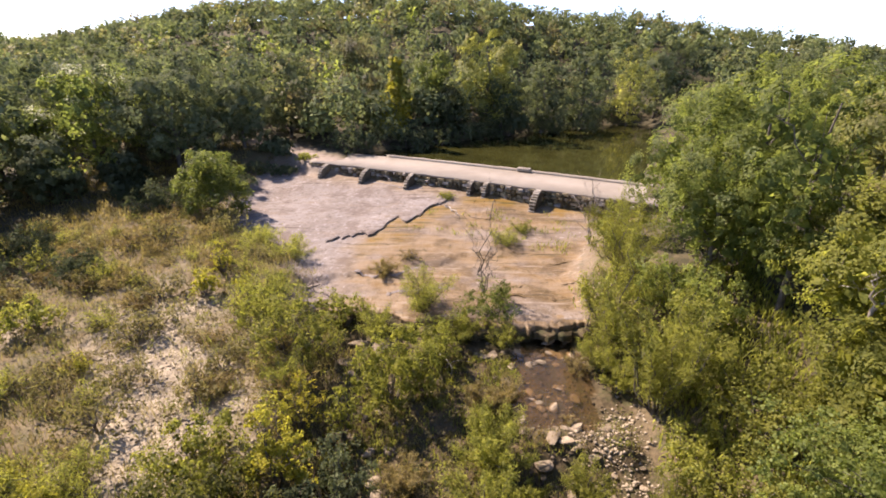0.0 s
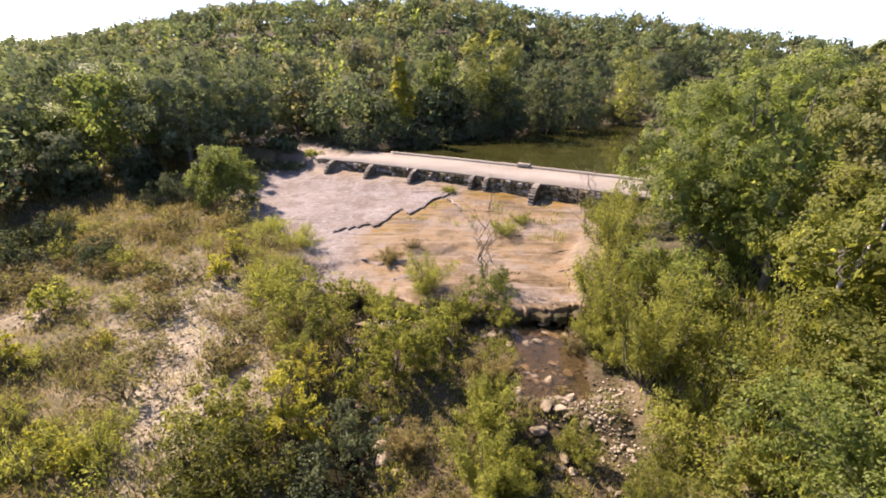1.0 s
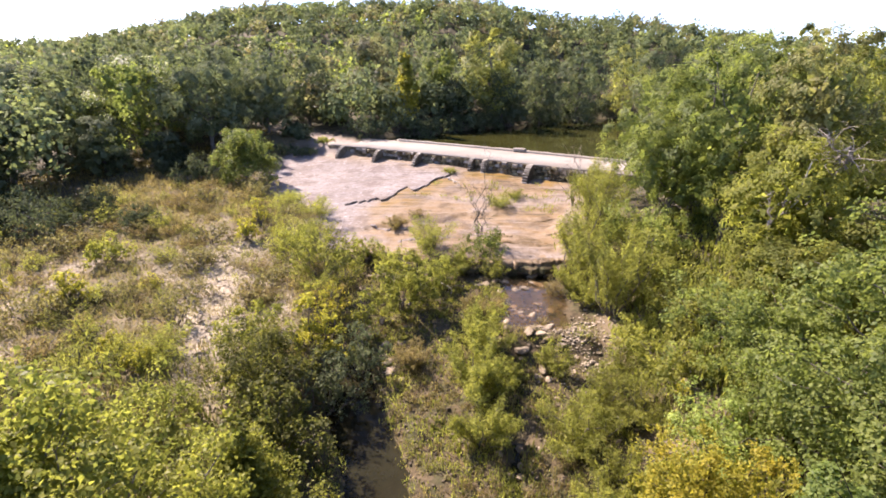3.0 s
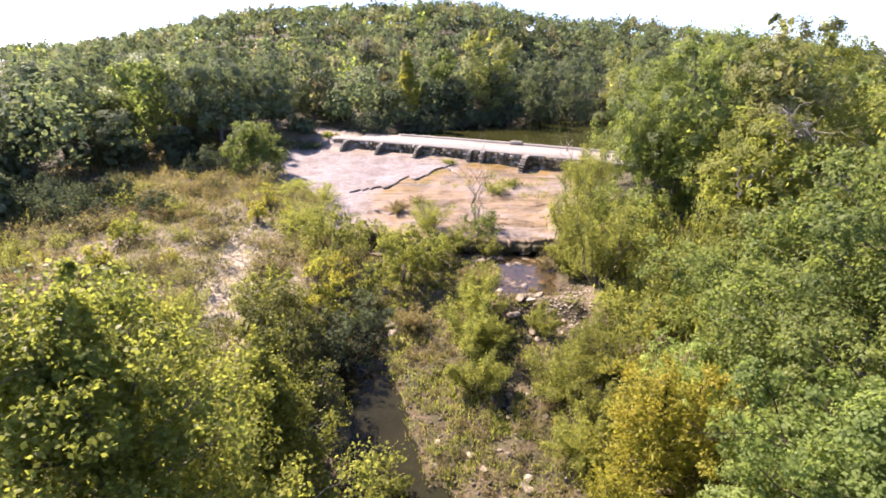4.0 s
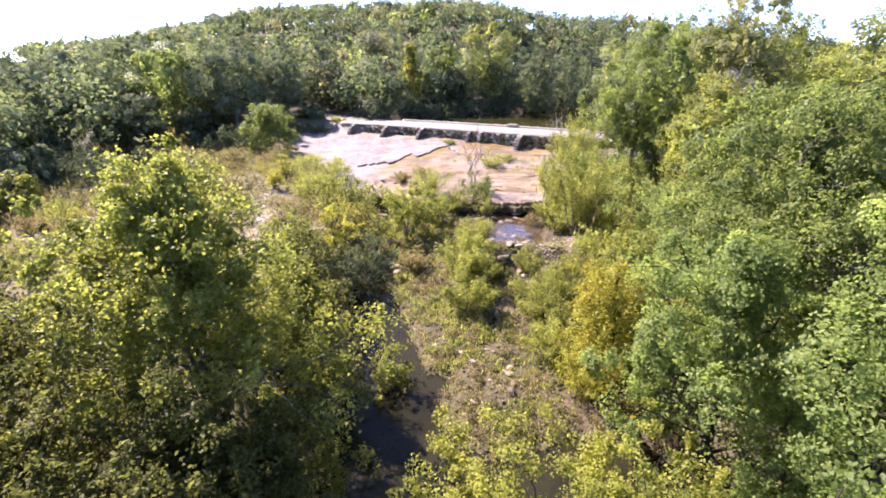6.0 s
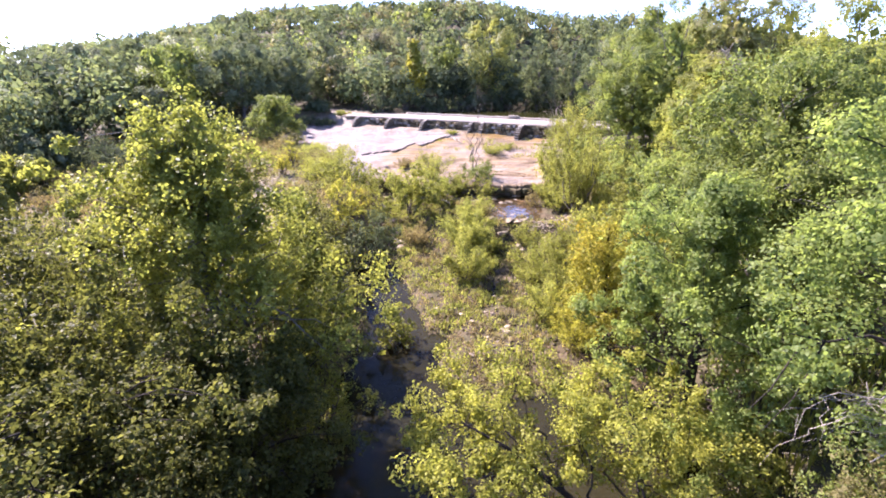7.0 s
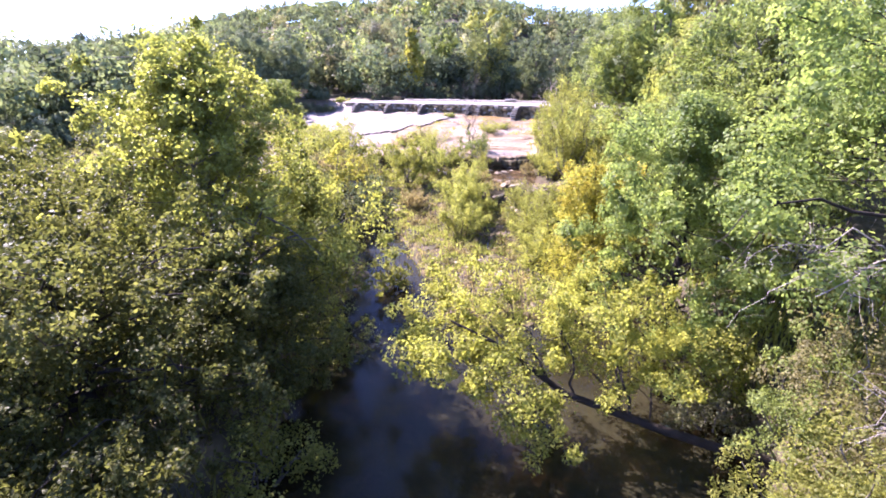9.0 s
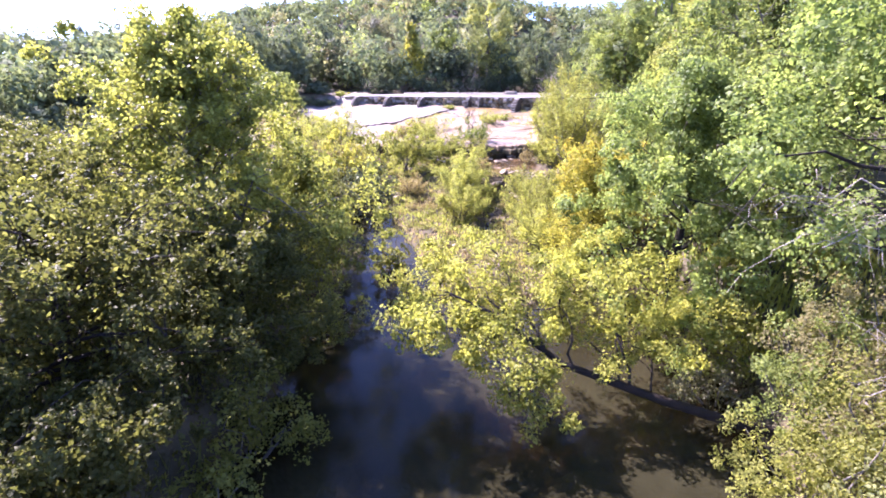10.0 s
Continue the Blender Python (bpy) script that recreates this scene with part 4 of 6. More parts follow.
def branch_tree(name, label, x, y, top, radius, leaf, leaves, size, seed, bark=BARK, base=0.08, climb=(25, 60), boughs=46, cone=1.0, trunk_r=0.15, aspect=0.7, spread=0.3, group="", puffy=False):
    """A tree grown branch by branch: ascending boughs with side shoots, each tufted with leaves, so that its outline is ragged."""
    rng = np.random.default_rng(seed)
    mid = lie((x, y, 0.5 * top))
    top = lie((x, y, top)).z
    x, y = mid.x, mid.y
    gz = height(x, y)
    h = top - gz
    th = thing(name, x, y, gz - 0.05, label, "tree", group)
    tt = np.linspace(0, 1, 9)
    wob = np.cumsum(rng.normal(0, 0.012 * h, (9, 2)), 0)
    wob -= wob[-1] * tt[:, None]
    line = np.stack([wob[:, 0], wob[:, 1], tt * h * 0.88], -1)
    part("trunk", raw_mesh("trunk", *tube(line, trunk_r * (1.1 - 1.05 * tt) + 0.01), bark, True), th)
    centres, sizes = [], []
    for i in range(boughs):
        u = base + (0.97 - base) * ((i + rng.random()) / boughs) ** 0.9
        w = (u - base) / (1 - base)
        if cone >= 1:
            reach = radius * ((1 - w) ** 1.1 * 1.1 + 0.04)
        else:
            reach = radius * math.sqrt(max(0.04, 1 - (abs(w - 0.35) / 0.68) ** 2.2))
        reach *= rng.uniform(0.58, 1.14)
        el = radians(climb[0] + (climb[1] - climb[0]) * w + rng.normal(0, 7))
        az = i * 2.39996 + rng.normal(0, 0.35)
        a = np.array([np.interp(u * 0.82, tt, line[:, k]) for k in range(3)])
        b = a + reach * np.array([math.cos(az), math.sin(az), math.tan(el) * 0.8])
        b[2] = min(b[2], h * (1 - 0.62 * reach / radius) if cone >= 1 else h)
        pieces = [bough(a, b, trunk_r * 0.42 * (1 - 0.7 * u), 0.008, rng, 0.08, 6, 5)]
        length = np.linalg.norm(b - a)
        for s in ((0.92,) if puffy else (0.62, 1.0)):
            centres.append(a + (b - a) * s)
            sizes.append(1.2)
        for _ in range(4):
            q = a + (b - a) * rng.uniform(0.25, 0.85)
            e = q + (b - a) * rng.uniform(0.12, 0.3) + rng.normal(0, 0.23, 3) * length * (1, 1, 0.7)
            e[2] = min(max(e[2], 0.2), h)
            pieces.append(bough(q, e, trunk_r * 0.14 * (1 - 0.6 * u), 0.005, rng, 0.1, 4, 4))
            if not puffy:
                centres.append(e)
                sizes.append(1.0)
        if i % 2 == 0:
            part("limb", raw_mesh("limb", *merge(pieces), bark, True), th)
    for s in np.linspace(0.6, 1.04, 14):
        centres.append(np.array((line[-1, 0], line[-1, 1], 0.88 * h)) * s + rng.normal(0, 0.1, 3))
        sizes.append(1.0)
    c = np.array(centres)
    cr = 0.95 * spread * np.array(sizes) * rng.uniform(0.55, 1.6, len(c)) * (1.15 - 0.32 * np.clip(c[:, 2] / h, 0, 1))
    if puffy:
        p, nrm = puff_leaves(c, spread * rng.uniform(0.7, 1.35, len(c)), leaves, rng, 0.8, 14, 0.3, 0.8, 0.5, 0.55, 1.1)
    else:
        p, nrm = puff_leaves(c, cr * 1.1, leaves, rng, 0.85, 4, loose=1.9)
    p[:, 2] = np.clip(p[:, 2], 0.1, h + 0.25)
    if cone >= 1:
        inner = merge([inner_leaves((0, 0, h * u), radius * 0.55 * (1 - u), h * 0.14, 500, 0.12, rng) for u in (0.22, 0.42, 0.62)])
    else:
        inner = inner_leaves((0, 0, h * (base + (1 - base) * 0.45)), radius * 0.55, h * (1 - base) * 0.32, 1500, 0.1, rng)
    part("crown", raw_mesh("crown", *merge([leaf_arrays(p, nrm, np.full(len(p), size), aspect, rng), inner]), LEAF[leaf]), th, kind="stuff")
    return th


# the near trees by the lower water
branch_tree("sycamore_tree", "tall yellow-green sycamore with a ragged pointed crown on the bank", -5.55, -2.25, 8.2, 3.9, "sycamore", 72000, 0.088, 21, BARK, 0.06, (28, 76), 66, 1.0, 0.17, 0.75, 0.36)
branch_tree("young_sycamore", "young leafy green sycamore leaning over the narrow channel", -4.75, 1.5, 4.6, 2.1, "sycamore", 24000, 0.085, 22, BARK, 0.1, (5, 55), 44, 1.0, 0.09, 0.75, 0.3)
# these elms carry the sycamore's shade in their darkened leaf colour
branch_tree("elm_tree", "olive-green elm with hanging boughs, shade put into its leaf colour", -5.9, -7.2, 4.6, 3.2, "elm", 46000, 0.085, 23, DARK_BARK, 0.06, (5, 45), 60, 0.8, 0.13, 0.65, 0.33)
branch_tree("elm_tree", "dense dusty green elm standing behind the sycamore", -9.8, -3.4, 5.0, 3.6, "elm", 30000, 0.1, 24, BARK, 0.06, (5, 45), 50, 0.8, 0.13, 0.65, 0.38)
branch_tree("bank_elm", "low green tree at the water's edge, shade put into its leaf colour", -3.7, -5.0, 3.0, 2.2, "elm", 22000, 0.095, 25, DARK_BARK, 0.05, (0, 40), 34, 0.8, 0.08, 0.65, 0.28)
branch_tree("bank_elm", "low green tree at the water's edge, shade put into its leaf colour", -4.4, -10.6, 2.2, 2.4, "elm", 26000, 0.085, 26, DARK_BARK, 0.05, (0, 40), 34, 0.8, 0.08, 0.65, 0.28)
# two elms added outside the view, only to shade the elms by the water
branch_tree("elm_tree", "unseen tall elm, added to throw shade on the bankside elms", -11.2, -6.4, 8.8, 2.6, "elm", 12000, 0.16, 27, BARK, 0.1, (5, 50), 50, 0.8, 0.15, 0.65, 0.42)
branch_tree("elm_tree", "unseen tall elm, added to throw shade on the bankside elms", -9.9, -8.6, 7.4, 2.8, "elm", 12000, 0.16, 28, BARK, 0.1, (5, 50), 50, 0.8, 0.15, 0.65, 0.42)
branch_tree("oak_tree", "leafy green oak among the bankside trees", 8.7, 0.4, 5.8, 2.4, "oak", 28000, 0.09, 36, BARK, 0.06, (5, 50), 38, 0.8, 0.13, 0.65, 0.6, puffy=True)
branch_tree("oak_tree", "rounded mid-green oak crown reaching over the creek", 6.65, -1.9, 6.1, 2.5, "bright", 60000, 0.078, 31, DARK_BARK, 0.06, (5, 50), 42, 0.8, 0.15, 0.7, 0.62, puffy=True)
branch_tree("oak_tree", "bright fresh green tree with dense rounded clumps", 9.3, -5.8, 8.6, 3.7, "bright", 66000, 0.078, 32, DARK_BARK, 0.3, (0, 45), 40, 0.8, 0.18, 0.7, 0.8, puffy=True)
branch_tree("oak_tree", "tall pale green oak among the bankside trees", 10.2, 3.2, 8.1, 3.3, "oak", 36000, 0.105, 33, BARK, 0.1, (5, 50), 44, 0.8, 0.15, 0.65, 0.75, puffy=True)
branch_tree("golden_elm", "small elm with yellow autumn leaves", 5.1, 2.0, 3.5, 1.85, "gold", 18000, 0.085, 34, DARK_BARK, 0.08, (0, 45), 36, 0.8, 0.08, 0.6, 0.26)
branch_tree("oak_tree", "bushy green oak on the wooded slope", 8.8, 6.6, 4.0, 2.6, "oak", 26000, 0.095, 35, BARK, 0.05, (0, 45), 40, 0.8, 0.1, 0.65, 0.32)
branch_tree("bushy_tree", "low rounded bushy green tree beside the slab", -17.5, 28.8, 4.1, 1.95, "oak", 22000, 0.12, 37, BARK, 0.02, (0, 50), 44, 0.8, 0.09, 0.65, 0.62, puffy=True)


def leaning_tree():
    """The elm that has tipped over the water, its crown of thin yellow-green sprays."""
    rng = np.random.default_rng(41)
    gz = lie((7.1, -6.4, -0.95)).z
    th = thing("leaning_elm", 7.1, -6.4, gz, "leaning dark-barked elm with sparse yellow-green leaves over the water", "tree")
    o = np.array((7.1, -6.4, gz))
    on = lambda q: np.array(lie(q))
    line = np.array([(7.3, -6.5, -0.9), (6.3, -6.3, -0.75), (5.2, -6.1, -0.5), (4.2, -6.0, -0.15), (3.3, -5.9, 0.15), (2.6, -5.6, 0.55), (1.8, -5.3, 1.0), (0.9, -5.0, 1.3)])
    line = np.array([on(q) for q in line])
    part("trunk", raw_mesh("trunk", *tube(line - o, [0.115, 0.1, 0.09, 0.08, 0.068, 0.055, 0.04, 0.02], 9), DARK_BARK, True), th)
    centres = []
    for a, b, r in (((4.6, -6.05, -0.3), (4.3, -4.9, 2.5), 0.055), ((3.5, -5.9, 0.1), (3.2, -5.0, 1.9), 0.05), ((3.0, -5.8, 0.3), (2.0, -4.0, 2.3), 0.05), ((4.4, -6.0, -0.2), (4.9, -3.6, 2.2), 0.045),
                    ((2.6, -5.6, 0.55), (0.6, -3.6, 1.5), 0.045), ((1.8, -5.3, 1.0), (0.2, -5.8, 1.2), 0.035), ((2.2, -5.5, 0.8), (1.5, -6.6, 0.9), 0.035), ((3.3, -5.9, 0.15), (2.2, -6.9, 0.2), 0.035),
                    ((4.2, -6.0, -0.1), (3.4, -3.4, 1.6), 0.04), ((5.0, -6.1, -0.4), (5.6, -4.6, 1.5), 0.035), ((1.2, -5.1, 1.2), (-0.5, -4.4, 1.0), 0.03)):
        b = (b[0], b[1], a[2] + 0.72 * (b[2] - a[2]))
        a, b = on(a), on(b)
        limb = part("limb", raw_mesh("limb", *bough(a - o, b - o, r * 0.65, r * 0.15, rng, 0.1, 8, 6), DARK_BARK, True), th)
        for _ in range(8):
            s = rng.uniform(0.12, 1.0)
            q = a + (b - a) * s
            e = q + rng.normal(0, 0.55, 3) * (1, 1, 0.6) + (b - a) * 0.12
            part("twig", raw_mesh("twig", *bough(q - o, e - o, r * 0.3, r * 0.08, rng, 0.15, 5, 4), DARK_BARK, True), limb)
            centres.append(e)
            centres.append((q + e) / 2)
    c = np.array(centres) - o
    bole = np.interp(c[:, 0], (line - o)[::-1, 0], (line - o)[::-1, 2])
    c = c[(c[:, 2] > bole + 0.35) | (c[:, 0] < -3.6)]
    p, nrm = puff_leaves(c, rng.uniform(0.2, 0.48, len(c)), 36000, rng, 0.65, 3, loose=2.0)
    part("crown", raw_mesh("crown", *leaf_arrays(p, nrm, np.full(len(p), 0.075), 0.6, rng), LEAF["lime"]), th, kind="stuff")


leaning_tree()


def dead_branch(name, label, x, y, z, tips, seed, r=0.02, twigs=13, mat=DEAD_WOOD):
    rng = np.random.default_rng(seed)
    x, y, z = lie((x, y, z)) if z is not None else (x, y, height(x, y))
    th = thing(name, x, y, z, label, "dead wood")
    for tip in tips:
        tip = np.array(tip, float)
        pieces = [bough((0, 0, 0), tip, r, r * 0.25, rng, 0.12, 8, 6)]
        for _ in range(twigs):
            q = tip * rng.uniform(0.3, 1.0)
            e = q + tip * rng.uniform(0.15, 0.4) + rng.normal(0, 0.22, 3) * np.linalg.norm(tip)
            pieces.append(bough(q, e, r * 0.3, r * 0.07, rng, 0.15, 5, 4))
            for _ in range(2):
                q2 = q + (e - q) * rng.uniform(0.4, 0.9)
                pieces.append(bough(q2, q2 + rng.normal(0, 0.12, 3) * np.linalg.norm(tip), r * 0.12, r * 0.04, rng, 0.15, 4, 3))
        part("branch", raw_mesh("branch", *merge(pieces), mat, True), th)
    return th


dead_branch("dead_limb", "bare grey dead branches sticking out of the green trees", 8.3, -6.9, 3.6, [(-2.3, -0.1, 0.2), (-1.9, -0.7, -0.3), (-1.6, 0.4, -0.5)], 61)
dead_branch("dead_limb", "bare grey dead branches sticking out of the green trees", 8.2, -9.3, 1.9, [(-1.5, 0.4, 0.7), (-1.2, 0.7, 0.1), (-1.0, -0.1, 0.9), (-1.4, -0.4, 0.3)], 62)
dead_branch("dead_limb", "bare grey dead branches sticking out of the green trees", 12.6, 11.6, 6.2, [(-1.6, -0.8, 1.3), (-0.9, -1.2, 0.9)], 63, 0.06)
dead_branch("forked_snag", "pale grey forked limb showing among the oak leaves", 10.7, 11.9, 4.0, [(-0.25, 0.0, 1.4), (0.45, -0.1, 1.3)], 69, 0.05, 4, DEAD_WOOD)
dead_branch("bare_sapling", "leafless grey-brown sapling standing on the rock slab", 0.05, 19.7, None, [(0.1, 0.1, 4.0), (-0.55, 0.1, 2.6), (0.45, 0, 2.9), (0.0, -0.2, 3.3)], 64, 0.032, 10, BARK)
dead_branch("driftwood", "grey tangle of driftwood branches on the bar", -8.6, 20.0, None, [(-1.0, 0.6, 0.75), (1.0, -0.5, 0.35), (0.6, 0.8, 0.4), (-0.5, -0.2, 0.8)], 65, 0.045)
dead_branch("driftwood", "pale crooked stick lying on the wet rock", -2.1, 30.0, None, [(0.5, -1.2, 0.05), (-0.5, 0.7, 0.1)], 66, 0.05, 3, PALE_BARK)
dead_branch("driftwood", "pale crooked stick lying among the weeds", -1.7, 15.8, None, [(0.5, -0.9, 0.15), (-0.4, 0.6, 0.5)], 67, 0.04, 4, PALE_BARK)
dead_branch("bare_sapling", "leafless grey snag beside the crossing", 5.9, 25.0, None, [(-0.2, 0.1, 3.6), (0.3, 0.2, 3.1), (-0.6, 0, 2.5)], 68, 0.05, 6, DEAD_WOOD)

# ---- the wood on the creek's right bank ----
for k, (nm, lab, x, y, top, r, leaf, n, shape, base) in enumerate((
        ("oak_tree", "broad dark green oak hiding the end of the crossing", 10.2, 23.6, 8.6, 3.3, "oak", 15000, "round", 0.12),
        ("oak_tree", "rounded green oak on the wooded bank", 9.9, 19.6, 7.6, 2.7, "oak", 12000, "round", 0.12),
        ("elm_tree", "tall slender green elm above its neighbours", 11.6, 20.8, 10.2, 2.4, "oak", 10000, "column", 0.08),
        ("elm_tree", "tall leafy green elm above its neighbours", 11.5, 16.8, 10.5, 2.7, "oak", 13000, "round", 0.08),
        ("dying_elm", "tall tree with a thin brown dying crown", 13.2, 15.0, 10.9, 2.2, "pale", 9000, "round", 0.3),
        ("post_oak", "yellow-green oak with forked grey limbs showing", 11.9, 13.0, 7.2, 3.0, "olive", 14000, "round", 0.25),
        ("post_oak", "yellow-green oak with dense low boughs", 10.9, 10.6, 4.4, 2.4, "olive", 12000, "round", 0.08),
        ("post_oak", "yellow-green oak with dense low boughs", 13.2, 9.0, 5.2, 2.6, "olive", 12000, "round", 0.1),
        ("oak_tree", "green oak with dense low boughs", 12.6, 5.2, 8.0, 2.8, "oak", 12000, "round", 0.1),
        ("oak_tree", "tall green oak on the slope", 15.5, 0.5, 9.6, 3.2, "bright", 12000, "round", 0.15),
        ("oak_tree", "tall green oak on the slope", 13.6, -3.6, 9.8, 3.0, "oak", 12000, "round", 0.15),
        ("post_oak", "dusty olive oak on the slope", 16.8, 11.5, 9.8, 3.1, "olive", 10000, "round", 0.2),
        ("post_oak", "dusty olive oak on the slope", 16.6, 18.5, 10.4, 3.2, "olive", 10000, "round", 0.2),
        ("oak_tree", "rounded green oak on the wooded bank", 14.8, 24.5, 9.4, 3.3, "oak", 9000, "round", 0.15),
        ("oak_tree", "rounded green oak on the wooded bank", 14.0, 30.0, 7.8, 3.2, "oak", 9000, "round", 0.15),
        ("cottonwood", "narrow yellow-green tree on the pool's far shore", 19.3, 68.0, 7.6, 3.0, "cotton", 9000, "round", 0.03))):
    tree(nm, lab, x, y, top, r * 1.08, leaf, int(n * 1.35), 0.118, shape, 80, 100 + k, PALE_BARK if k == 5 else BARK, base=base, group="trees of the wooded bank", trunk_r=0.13)

